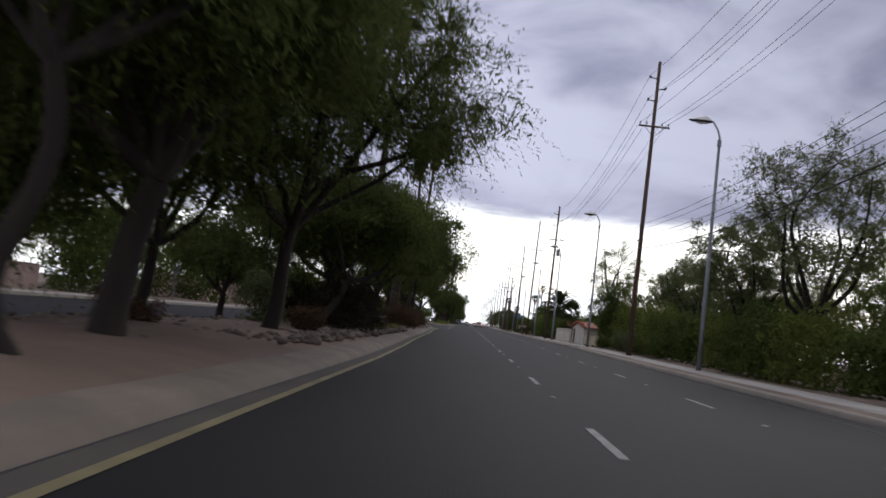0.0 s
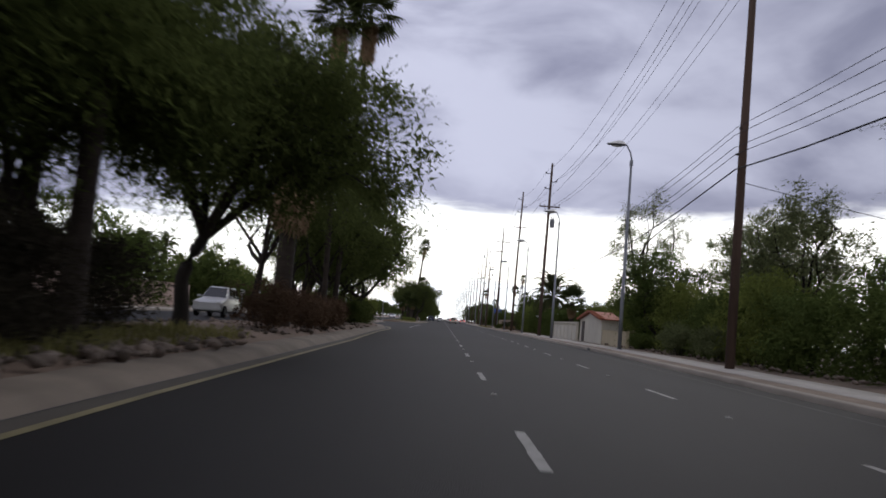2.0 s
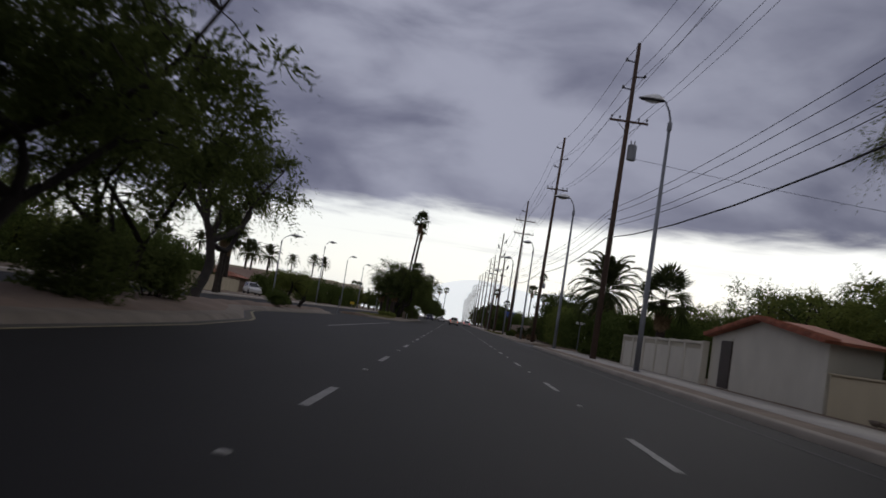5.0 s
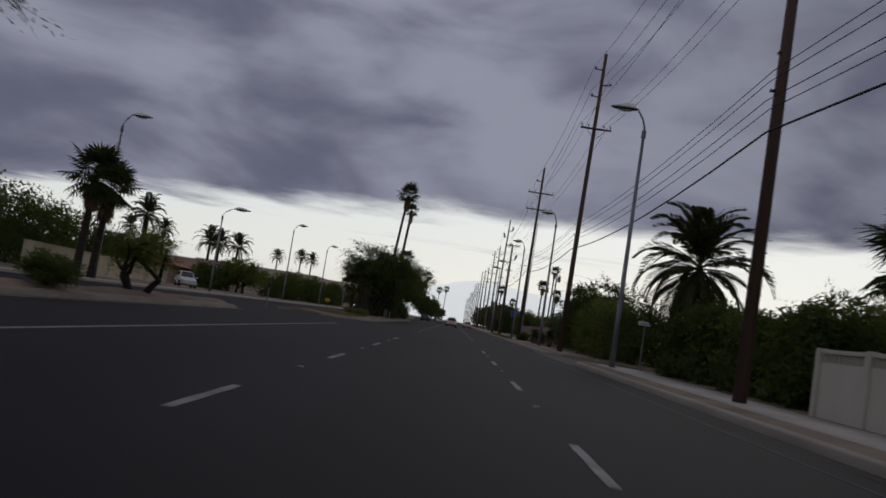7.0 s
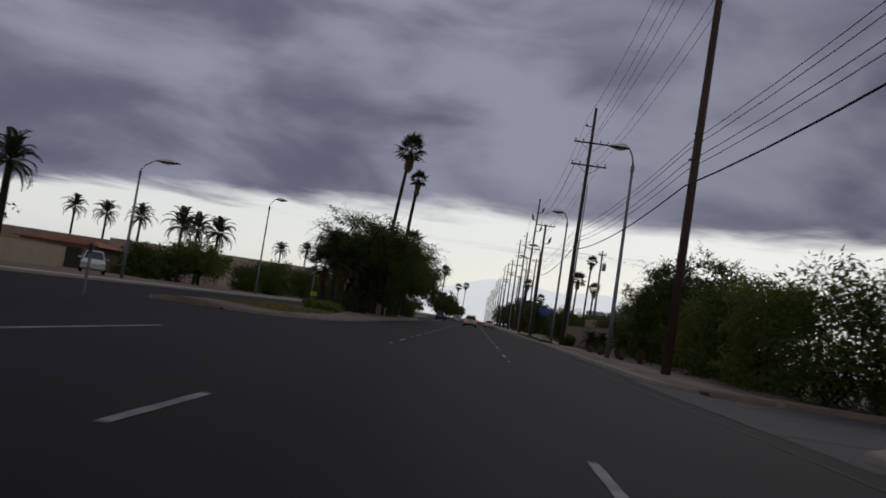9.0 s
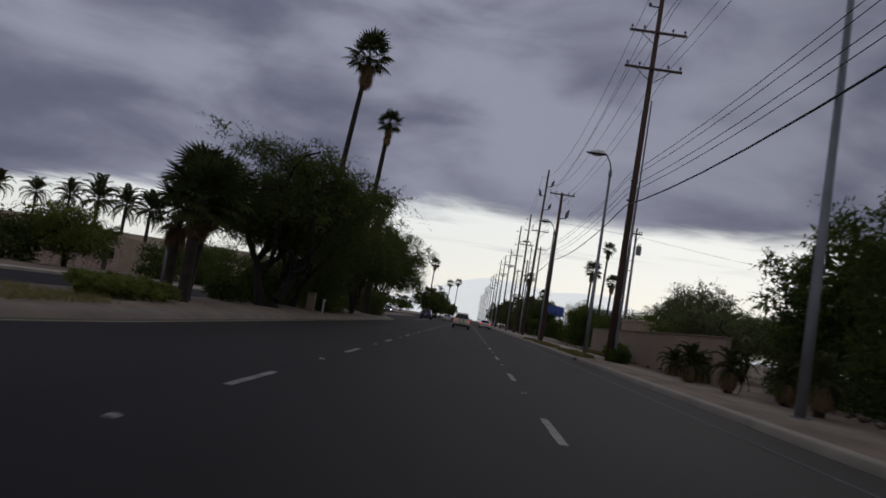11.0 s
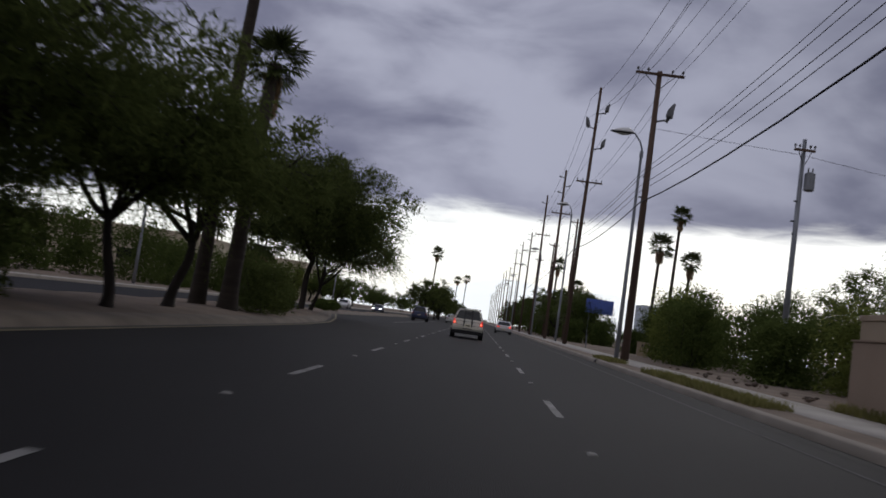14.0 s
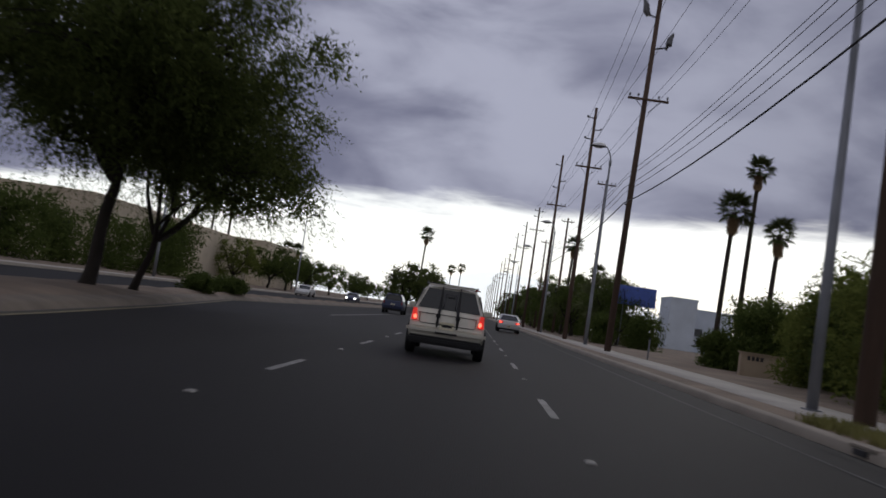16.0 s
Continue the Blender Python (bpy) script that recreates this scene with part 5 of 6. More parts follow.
palm((-7.7, 224.5, 0.2), "short stout fan palm with a brown skirt", 67, 8.9, 1.25, 0.29, (-0.2, 1.8), skirt=1.7)

# second median
for i, (x, y, h) in enumerate(((-8.1, 181.0, 3.2), (-8.5, 182.4, 3.6), (-9.0, 183.8, 4.0), (-9.9, 184.6, 2.9))):
    palm((x, y, 0.2), "short fan palm in a clump on the median", 70 + i, h, 1.3, 0.19, (0.35 * math.sin(i * 2), 0.3), fronds=30, skirt=0.6)
tree((-9.4, 196.6, 0.2), mesq, 81, 6.6, 4.2, 2.4, 1.8, 0.22, (0.2, 0.2), trunks=2, shift=(0.3, 0.0), clumps=240, per=85, leaf=(0.24, 0.09))
tree((-8.3, 192.8, 0.2), mesq, 82, 8.4, 5.2, 2.7, 1.7, 0.30, (0.2, 0.5), trunks=2, shift=(0, 1), **FINE)
tree((-9.0, 200.2, 0.2), mesq, 83, 8.0, 5.2, 2.6, 1.8, 0.24, (0.4, 0.3), trunks=2, shift=(0, 1), **FINE)
tree((-9.0, 209.5, 0.2), mesq + " with an airy top", 84, 7.6, 4.8, 1.8, 1.6, 0.2, (0.3, 0), shift=(0.2, 1), clumps=230, per=85, leaf=(0.22, 0.08))
tree((-7.5, 214.8, 0.2), mesq + ", slim dark trunk", 85, 6.0, 3.9, 2.3, 1.9, 0.13, (-0.6, 0.6), clumps=170, per=85, leaf=(0.24, 0.09))
tree((-8.2, 220.4, 0.2), mesq + ", slim dark trunk", 86, 6.6, 4.2, 2.6, 1.9, 0.15, (0.4, 0.5), clumps=170, per=85, leaf=(0.24, 0.09))
tree((-9.8, 246.0, 0.2), "lone mesquite tree with a thick leaning trunk", 88, 10.0, 5.4, 3.0, 2.9, 0.19, (0.4, 0.2), shift=(-0.2, -0.2), per=150, leaf=(0.19, 0.08), clumps=430, clump=0.9)
tree((-9.85, 249.3, 0.2), "mesquite tree with a forked trunk and low crown", 89, 7.4, 4.6, 2.4, 1.6, 0.12, (0.6, 0), trunks=1, shift=(1.2, 0.8), **FINE)
palm((-9.6, 233.6, 0.2), "short stout palm beside the turn bay", 92, 2.8, 1.3, 0.30, (0.3, 0), skirt=1.2)
for i, (x, y, sx, sy, sz, m) in enumerate(((-8.4, 177.0, 2.8, 6.0, 0.6, OLIVE), (-9.6, 190.8, 1.8, 3.6, 1.15, HEDGE), (-9.6, 196.5, 2.6, 3.5, 2.0, HEDGE), (-7.8, 203.8, 2.6, 3.6, 3.2, MESQUITE), (-8.0, 207.6, 2.6, 3.6, 3.2, MESQUITE), (-8.7, 211.0, 2.4, 3.2, 2.8, MESQUITE), (-10.2, 206.0, 2.6, 5.0, 3.6, MESQUITE), (-10.2, 213.0, 2.0, 4.0, 2.0, HEDGE),
                                           (-7.5, 227.4, 2.6, 5.2, 2.2, MESQUITE), (-8.2, 232.2, 2.0, 2.6, 1.5, MESQUITE), (-8.8, 236.5, 2.0, 2.6, 1.3, MESQUITE), (-11.2, 240.0, 2.4, 4.5, 1.4, HEDGE), (-11.0, 259.5, 1.6, 4.0, 0.8, HEDGE), (-11.3, 265.0, 1.2, 3.0, 0.8, HEDGE))):
    bush((x, y, 0.18), "dark dense shrub on the median", 100 + i, (sx, sy, sz), 75, 70, (0.17, 0.065), m)
rng = np.random.default_rng(8)
scattered_rocks("gravel_rocks", [(rng.uniform(-11.5, -6.6), rng.uniform(12, 84), 0.28) for _ in range(620)], "grey brown loose rocks strewn on the median", rng, 0.04, 0.135)
scattered_rocks("gravel_rocks", [(rng.uniform(-10.8, -6.45), rng.uniform(17, 46), 0.24) for _ in range(1700)], "grey brown rubble strewn on the median", rng, 0.04, 0.155)
scattered_rocks("gravel_rocks", [(rng.uniform(9.6, 11.5), rng.uniform(20, 96), 0.17) for _ in range(160)], "loose rocks at the foot of the hedges", rng, 0.04, 0.16)
scattered_rocks("gravel_rocks", [(rng.uniform(9.5, 11.0), rng.uniform(160, 236), 0.17) for _ in range(110)], "loose rocks along the sidewalk's edge", rng, 0.04, 0.14)

# ---- right roadside plants ----
gum = "tall airy gum tree with grey green foliage"
tree((12.5, 39.5, 0.2), gum + " above a hedge", 111, 12.8, 4.3, 3.6, 3.0, 0.2, (0, 0), clumps=170, per=80, leaf=(0.22, 0.09), material=GUM, clump=0.8, airy=1, limbs=7)
tree((12.6, 51.0, 0.2), gum + " above a hedge", 112, 9.6, 3.4, 3.4, 3.0, 0.16, (0, 0), clumps=150, per=110, leaf=(0.22, 0.085), material=GUM, clump=0.7, airy=1)
tree((15.0, 71.5, 0.2), gum + " above a hedge", 113, 9.0, 3.8, 3.2, 3.0, 0.17, (0, 0), clumps=130, per=100, leaf=(0.22, 0.08), material=GUM, clump=0.75, airy=1)
tree((17.0, 82.0, 0.2), gum + " above a hedge", 114, 9.6, 4.0, 3.4, 3.0, 0.17, (0, 0), clumps=130, per=100, leaf=(0.22, 0.08), material=GUM, clump=0.75, airy=1)
tree((12.8, 93.5, 0.2), "tall thin gum tree with sparse top branches", 115, 12.6, 3.6, 5.0, 3.6, 0.17, (0, 0), clumps=110, per=75, leaf=(0.20, 0.06), material=GUM, clump=0.7, airy=1, limbs=9)
tree((12.4, 87.6, 0.2), "dense leafy tree beside the lodge", 116, 7.4, 4.2, 0.7, 1.2, 0.18, (0, 0), trunks=2, clumps=230, per=90, leaf=(0.22, 0.09), material=HEDGE)
hedges = [(12.0, y, 3.4, 6.5, (3.5 if y < 60 else 4.3) + 0.5 * math.sin(y * 1.7)) for y in (22, 27, 32, 37, 42, 47, 52, 57, 62, 67, 72, 77, 82)]
for i, (x, y, sx, sy, sz) in enumerate(hedges):
    bush((x + 0.5 * math.sin(y), y, 0.15), "dense dark green hedge along the sidewalk", 120 + i, (sx, sy, sz), 120, 62, (0.24, 0.09), OLIVE if i % 3 == 0 else HEDGE, "hedge", "hedge")
for i, (x, y, h) in enumerate(((16.5, 30, 7.5), (16.5, 36, 7.5), (17, 45, 8), (16.0, 52, 7.0), (17.5, 58, 6.2), (18, 66, 6.8), (19, 90, 7.5), (17, 76, 6.0), (16.5, 113.5, 5.2), (18.0, 121.5, 5.8), (15.5, 128.0, 4.8), (15.2, 97.5, 4.9), (15.6, 104.5, 5.0), (16.5, 109.5, 5.4))):
    tree((x, y, 0.2), "leafy green garden tree behind the hedge", 140 + i, h, 3.8, 1.0, 1.2, 0.16, clumps=130, per=75, leaf=(0.25, 0.09), material=HEDGE if i % 2 else OLIVE)
bush((10.9, 70.5, 0.15), "grey green low shrub beside the sidewalk", 148, (2.0, 6.0, 1.7), 90, 100, (0.15, 0.05), GUM)
bush((10.9, 77.5, 0.15), "grey green low shrub beside the sidewalk", 149, (2.2, 6.0, 1.8), 80, 100, (0.15, 0.05), GUM)
bush((13.3, 93.6, 0.15), "tall dark shrub beside the lodge", 147, (3.2, 4.6, 4.4), 120, 80, (0.22, 0.09), HEDGE)
bush((10.6, 85.0, 0.15), "low dark shrub beside the sidewalk", 150, (1.8, 3.4, 1.2), 60, 90, (0.14, 0.05), HEDGE)
datep = "stout date palm with arching feather fronds"
palm((11.5, 140.3, 0.15), datep + " and hanging dead leaves", 151, 5.0, 3.4, 0.42, (0, 0), fronds=50, skirt=2.2, feather=True, droop=26)
palm((11.0, 119.3, 0.15), "fan palm with stiff dark fronds behind the wall", 152, 3.9, 1.7, 0.3, (0, 0), fronds=36, skirt=1.0)
for i, (x, y, sx, sy, sz) in enumerate(((10.9, 124.8, 2.4, 5.5, 2.7), (11.0, 129.5, 2.6, 5.5, 2.6), (11.2, 134.5, 2.8, 5.5, 2.8), (12.2, 139.0, 3.4, 4.5, 3.2), (10.7, 137.5, 2.0, 3.5, 2.4))):
    bush((x, y, 0.15), "dark oleander hedge with scattered white flowers", 160 + i, (sx, sy, sz + 0.5), 130, 85, (0.24, 0.10), HEDGE, "hedge", "hedge", flowers=3)
for i, (x, y, sx, sy, sz) in enumerate(((11.8, 154.2, 5.0, 5.5, 4.6), (11.2, 158.5, 3.2, 5.5, 4.6), (11.5, 163.5, 3.4, 5.5, 4.5), (11.8, 168.5, 3.6, 5.5, 4.3), (15.6, 153.6, 6.0, 5.0, 4.8), (20.5, 154.0, 6.0, 5.0, 5.0), (26.0, 154.0, 6.0, 5.0, 5.0), (14.0, 152.6, 3.4, 3.0, 3.4), (18.0, 152.8, 4.0, 3.2, 3.6))):
    bush((x, y, 0.15), "tall rounded green hedge beside the sidewalk", 170 + i, (sx, sy, sz), 130, 70, (0.23, 0.08), OLIVE if i % 2 else HEDGE, "hedge", "hedge")
for i, (x, y, sx, sy, sz) in enumerate(((12.8, 122.0, 3.0, 5.0, 3.3), (13.6, 117.0, 3.0, 4.5, 3.0), (16.5, 123.0, 4.0, 5.0, 4.2), (15.5, 129.0, 4.0, 5.0, 3.6), (16.0, 135.0, 4.0, 5.0, 3.9), (17.5, 139.5, 4.5, 4.0, 3.6))):
    bush((x, y, 0.15), "tall dark garden shrub behind the hedge", 176 + i, (sx, sy, sz), 100, 90, (0.2, 0.07), HEDGE)
for i, (x, y, h, s) in enumerate(((13.4, 178.0, 7.6, 3.4), (12.9, 184.0, 6.2, 2.7))):
    tree((x, y, 0.15), "dense dark citrus tree behind the sidewalk", 180 + i, h, s, 0.9, 1.0, 0.16, trunks=2, clumps=140, per=75, leaf=(0.25, 0.12), material=HEDGE)
for i, (x, y, sx, sy, sz) in enumerate(((12.2, 173.5, 3.0, 5.0, 2.9), (12.4, 178.5, 3.2, 5.0, 2.7), (12.2, 183.5, 3.0, 5.0, 2.6))):
    bush((x, y, 0.15), "low dark garden shrub beneath citrus trees", 186 + i, (sx, sy, sz), 90, 75, (0.2, 0.08), HEDGE)
for i, (x, y, h) in enumerate(((9.5, 191.5, 0.5), (8.7, 181.2, 0.75), (9.0, 175.3, 0.8), (9.4, 172.0, 0.9), (9.4, 178.5, 0.7), (8.6, 185.4, 0.7), (9.5, 187.6, 0.45))):
    palm((x, y, 0.16), "young stubby palm with short spreading fronds", 190 + i, h, 0.74, 0.14, (0, 0), fronds=22, skirt=0.3, feather=True)
for i, (x, y, sx, sy, sz) in enumerate(((8.9, 201.8, 1.0, 2.6, 0.9), (8.4, 198.0, 0.9, 1.8, 0.6), (13.6, 233.6, 3.0, 4.0, 3.2), (16.0, 230.5, 4.5, 5.0, 3.8), (18.0, 238.0, 4.5, 5.0, 4.2), (12.4, 244.0, 3.6, 5.0, 4.8), (12.9, 249.2, 3.6, 5.0, 4.9),
                                           (14.6, 254.6, 4.2, 5.0, 4.9), (17.2, 259.0, 4.0, 5.0, 4.6), (17.4, 265.8, 3.4, 3.4, 4.2), (14.0, 269.6, 2.4, 2.6, 2.0), (15.6, 259.4, 2.6, 3.4, 4.4), (13.6, 256.2, 2.4, 3.0, 4.0), (15.3, 268.0, 3.0, 3.2, 4.2), (15.4, 297.5, 4.0, 4.0, 3.3), (17.0, 271.0, 4.6, 5.0, 4.4), (19.5, 279.5, 5.0, 6.0, 5.2), (17.0, 247.0, 4.5, 5.0, 4.6), (19.0, 262.0, 5.0, 6.0, 4.6), (20.5, 274.0, 5.0, 6.0, 4.4), (12.0, 297.0, 2.4, 4.0, 3.0), (16.0, 306.0, 4.0, 5.0, 3.4))):
    bush((x, y, 0.15), "large dark green shrub beside the sidewalk", 200 + i, (sx, sy, sz), 110, 62, (0.23, 0.085), HEDGE if i % 3 else OLIVE)
for i, (x, y, h) in enumerate(((20.5, 217, 3.6), (19.5, 224, 6.0), (24.0, 207, 4.0), (21, 236, 6.4), (24, 250, 6.6), (25, 214, 4.0), (26, 268, 6.0), (18.5, 200, 2.9), (15.0, 208, 2.2), (14.0, 196.5, 2.0), (14.0, 302, 5.4), (13.4, 331, 6.2))):
    tree((x, y, 0.15), "leafy garden tree behind the roadside wall", 220 + i, h + 1.2, 3.6, 1.4, 1.3, 0.15, clumps=110, per=65, leaf=(0.26, 0.10), material=GUM if i % 2 else HEDGE, airy=1)
for i, (x, y, h, s) in enumerate(((18.4, 286.4, 11.4, 1.5), (20.9, 289.8, 15.4, 1.2), (21.4, 285.0, 10.0, 1.3), (11.8, 330.0, 11.4, 1.3), (15.3, 331.0, 8.4, 1.2), (-10.4, 386.7, 14.6, 1.6), (-8.9, 520, 15.0, 1.7), (-5.6, 522, 16.0, 1.7),
                                  (-39.8, 400, 8.6, 1.6), (-38.0, 402, 8.6, 1.6), (-32.5, 70.0, 10.0, 1.6))):
    palm((x, y, -0.05), "fan palm with a short brown skirt in the distance", 240 + i, h, s, 0.2, (0.25, 0), fronds=30, skirt=1.2)
for i, (x, y, h) in enumerate(((-22.6, 151.0, 6.3), (-23.6, 155.5, 6.0))):
    palm((x, y, 0.1), "fan palm with drooping dark fronds across the road", 260 + i, h, 1.9, 0.26, (0.2, 0), fronds=40, skirt=1.4, droop=12)
for i, (x, y, h) in enumerate(((-45, 271, 9.0), (-49.5, 273.3, 9.3), (-47.5, 260, 8.6), (-70, 298, 11.4), (-85, 315, 12.2), (-93, 316, 12.8), (-29.3, 178.3, 6.4), (-35.5, 120.3, 6.2), (-35.5, 127.6, 6.5), (-64.7, 400, 13.8), (-56.6, 401, 15.0), (-52.3, 399, 14.2))):
    palm((x, y, -0.05), "date palm in a distant row of palms", 270 + i, h, 3.3 if h > 7 else 2.1, 0.3, (0, 0), fronds=34, skirt=0, feather=True)

# ---- far roadside plants ----
for i, (x, y, sx, sy, sz) in enumerate([(-27.5 - 1.5 * math.sin(y), y, 5.0, 8.5, 6.4 + math.sin(y * 0.7)) for y in (16, 24, 32, 40, 49, 57, 65, 73)] + [(-29.0 - 1.5 * math.sin(y), y, 5.0, 8.5, 6.2 + math.sin(y * 0.7)) for y in (92, 100, 108, 116)] + [(-29.5 - 1.5 * math.sin(y), y, 5.0, 8.5, 4.4 + math.sin(y * 0.7)) for y in (118, 126, 134, 142)] +
                                       [(-29.5 - 1.0 * math.sin(y), y, 4.5, 8.0, 4.6 + 0.02 * (y - 236) + 0.6 * math.sin(y * 0.9)) for y in (236, 244, 252, 260, 268, 276, 284, 292, 300, 308)] + [(15.0 + 2.0 * math.sin(y), y, 6.0, 10.0, 5.4 + 0.8 * math.sin(y * 0.6)) for y in (334, 344, 354, 366, 378, 390, 404, 418)] +
                                       [(-33.0, y, 5.0, 9.0, 6.6 - 0.05 * (y - 156) + 0.4 * math.sin(y * 0.9)) for y in (150, 156, 162, 168, 174, 180)] + [(-31.5, y, 4.0, 8.0, 3.7 + 0.5 * math.sin(y * 0.9)) for y in (206, 213)] + [(12.9, y, 3.0, 5.5, 3.0) for y in (125, 130, 135)]):
    bush((x, y, 0.15), "tall dark green hedge across the road", 300 + i, (sx, sy, sz), 90, 40, (0.36, 0.15), HEDGE, "hedge", "hedge")
for i, (x, y, h) in enumerate(((-29, 30, 10), (-30, 39, 9), (-31, 50, 9), (-31, 60, 7), (-32, 80, 9), (-31, 90, 9), (-32, 102, 9), (-27.5, 119, 7.6), (-29.5, 126.5, 7.0), (-37, 120, 7.5), (-36, 136, 6.5), (-31, 141, 5.6), (-34, 152, 6.0), (-37, 166, 6.0), (-28.5, 215, 5.0), (-30.5, 219.5, 5.2), (-40, 180, 6.0), (-33, 310, 6), (-30, 330, 6.5), (-28, 352, 6))):
    tree((x, y, 0.15), "leafy green tree across the road", 340 + i, h, 4.0, 0.8, 1.2, 0.17, clumps=80, per=42, leaf=(0.38, 0.16), material=HEDGE if i % 2 else OLIVE)
for i, y in enumerate((345, 362, 380, 400, 420, 445, 470, 500, 540, 590)):
    tree((-9.0 + 1.5 * math.sin(i), y, 0.0), "rounded tree on the distant median", 360 + i, 7.5 + math.sin(i), 4.2, 1.4, 1.4, 0.2, clumps=70, per=30, leaf=(0.5, 0.22), material=MESQUITE)
    tree((15.0 + 2 * math.sin(i * 2), y, 0.1), "rounded tree beside the distant road", 380 + i, 7.8 + 1.2 * math.sin(i * 3), 4.4, 1.0, 1.4, 0.2, clumps=70, per=30, leaf=(0.5, 0.22), material=HEDGE)
    tree((-29.0 + 2 * math.sin(i * 2), y, 0.1), "rounded tree beside the distant road", 400 + i, 6.8 + 1.2 * math.sin(i * 3), 4.6, 1.0, 1.4, 0.2, clumps=70, per=30, leaf=(0.5, 0.22), material=HEDGE)
for i, (x, y, h) in enumerate(((13.0, 304, 7.4), (14.0, 316, 8.0), (12.6, 327, 8.2), (13.4, 340, 8.8), (12.4, 353, 9.2), (13.6, 367, 9.0), (12.4, 384, 9.6), (13.0, 403, 9.6), (12.2, 426, 10.2), (12.8, 455, 10.4), (12.0, 490, 11.0), (12.4, 530, 11.0))):
    tree((x, y, 0.1), "tall dark tree beside the distant road", 430 + i, h, 3.6, 0.9, 1.6, 0.18, clumps=85, per=34, leaf=(0.45, 0.2), material=HEDGE if i % 3 else GUM)
grass_patch((6.85, 220.5, 0.08), "patch of dry yellow green grass on the verge", 1, (0.95, 12), 3800, 0.2)
grass_patch((9.6, 214.0, 0.08), "patch of dry yellow green grass by the wall", 2, (0.6, 8), 1200)
grass_patch((6.9, 203.5, 0.08), "patch of dry yellow green grass on the verge", 3, (1.0, 9), 3000, 0.2)
grass_patch((6.8, 236.0, 0.08), "patch of dry yellow green grass on the verge", 6, (0.9, 5), 1500, 0.18)
grass_patch((-8.8, 168.0, 0.2), "patch of dry grass on the median", 4, (3.5, 12), 3500, 0.2)
grass_patch((-8.0, 43.0, 0.22), "patch of dry straw grass on the median", 5, (2.0, 12), 2500, 0.3)


# ---- vehicles ----
def wheel(parent, x, y, r, w, rim):
    bm = fresh()
    prof = [(-w / 2, r * 0.62), (-w / 2, r * 0.93), (-w * 0.36, r), (w * 0.36, r), (w / 2, r * 0.93), (w / 2, r * 0.62)]
    rings = []
    for k in range(24):
        a = 2 * math.pi * k / 24
        rings.append([bm.verts.new((x + px, y + math.cos(a) * pr, r + math.sin(a) * pr)) for px, pr in prof])
    for k in range(24):
        for i in range(5):
            bm.faces.new([rings[k][i], rings[k][i + 1], rings[(k + 1) % 24][i + 1], rings[(k + 1) % 24][i]])
    wh = part("wheel", bm, TYRE, parent, "black rubber tyre", smooth=True)
    bm = fresh()
    for s in (-1, 1):
        bmesh.ops.create_cone(bm, cap_ends=True, segments=20, radius1=r * 0.63, radius2=r * 0.5, depth=w * 0.3, matrix=Matrix.Translation((x + s * w * 0.26, y, r)) @ Matrix.Rotation(s * math.pi / 2, 4, "Y"))
    part("rim", bm, rim, wh)
    return wh


def solid(profile, half, bevel, taper=None):
    """Extrudes a side outline (y, z) across the car; taper(y, z) gives the half width there."""
    bm = fresh()
    rows = []
    ym, zt = (profile[0][0] + max(p[0] for p in profile)) / 2, max(p[1] for p in profile)
    zb = min(p[1] for p in profile)
    for s in (-1, -0.90, -0.55, 0.55, 0.90, 1):
        k = 1.0 if abs(s) == 1 else 0.3 if abs(s) > 0.6 else 0.0
        rows.append([bm.verts.new((s * (taper(y, z) if taper else half), ym + (y - ym) * (1 - 0.045 * k), z - 0.05 * k * (z - zb) / (zt - zb))) for y, z in profile])
    n = len(profile)
    for a, b in zip(rows[:-1], rows[1:]):
        for i in range(n):
            bm.faces.new([a[i], b[i], b[(i + 1) % n], a[(i + 1) % n]])
    bm.faces.new(rows[0])
    bm.faces.new(rows[-1][::-1])
    bmesh.ops.recalc_face_normals(bm, faces=bm.faces)
    es = [e for e in bm.edges if (e.verts[0] in rows[0] and e.verts[1] in rows[0]) or (e.verts[0] in rows[-1] and e.verts[1] in rows[-1])]
    if bevel:
        bmesh.ops.bevel(bm, geom=es, offset=bevel, segments=3, affect="EDGES")
    return bm


def quad_panel(bm, pts, thick):
    a = [bm.verts.new(p) for p in pts]
    nrm = (Vector(pts[1]) - Vector(pts[0])).cross(Vector(pts[2]) - Vector(pts[0])).normalized() * thick
    b = [bm.verts.new(Vector(p) + nrm) for p in pts]
    bm.faces.new(a[::-1])
    bm.faces.new(b)
    n = len(pts)
    for i in range(n):
        bm.faces.new([a[i], a[(i + 1) % n], b[(i + 1) % n], b[i]])
    return bm


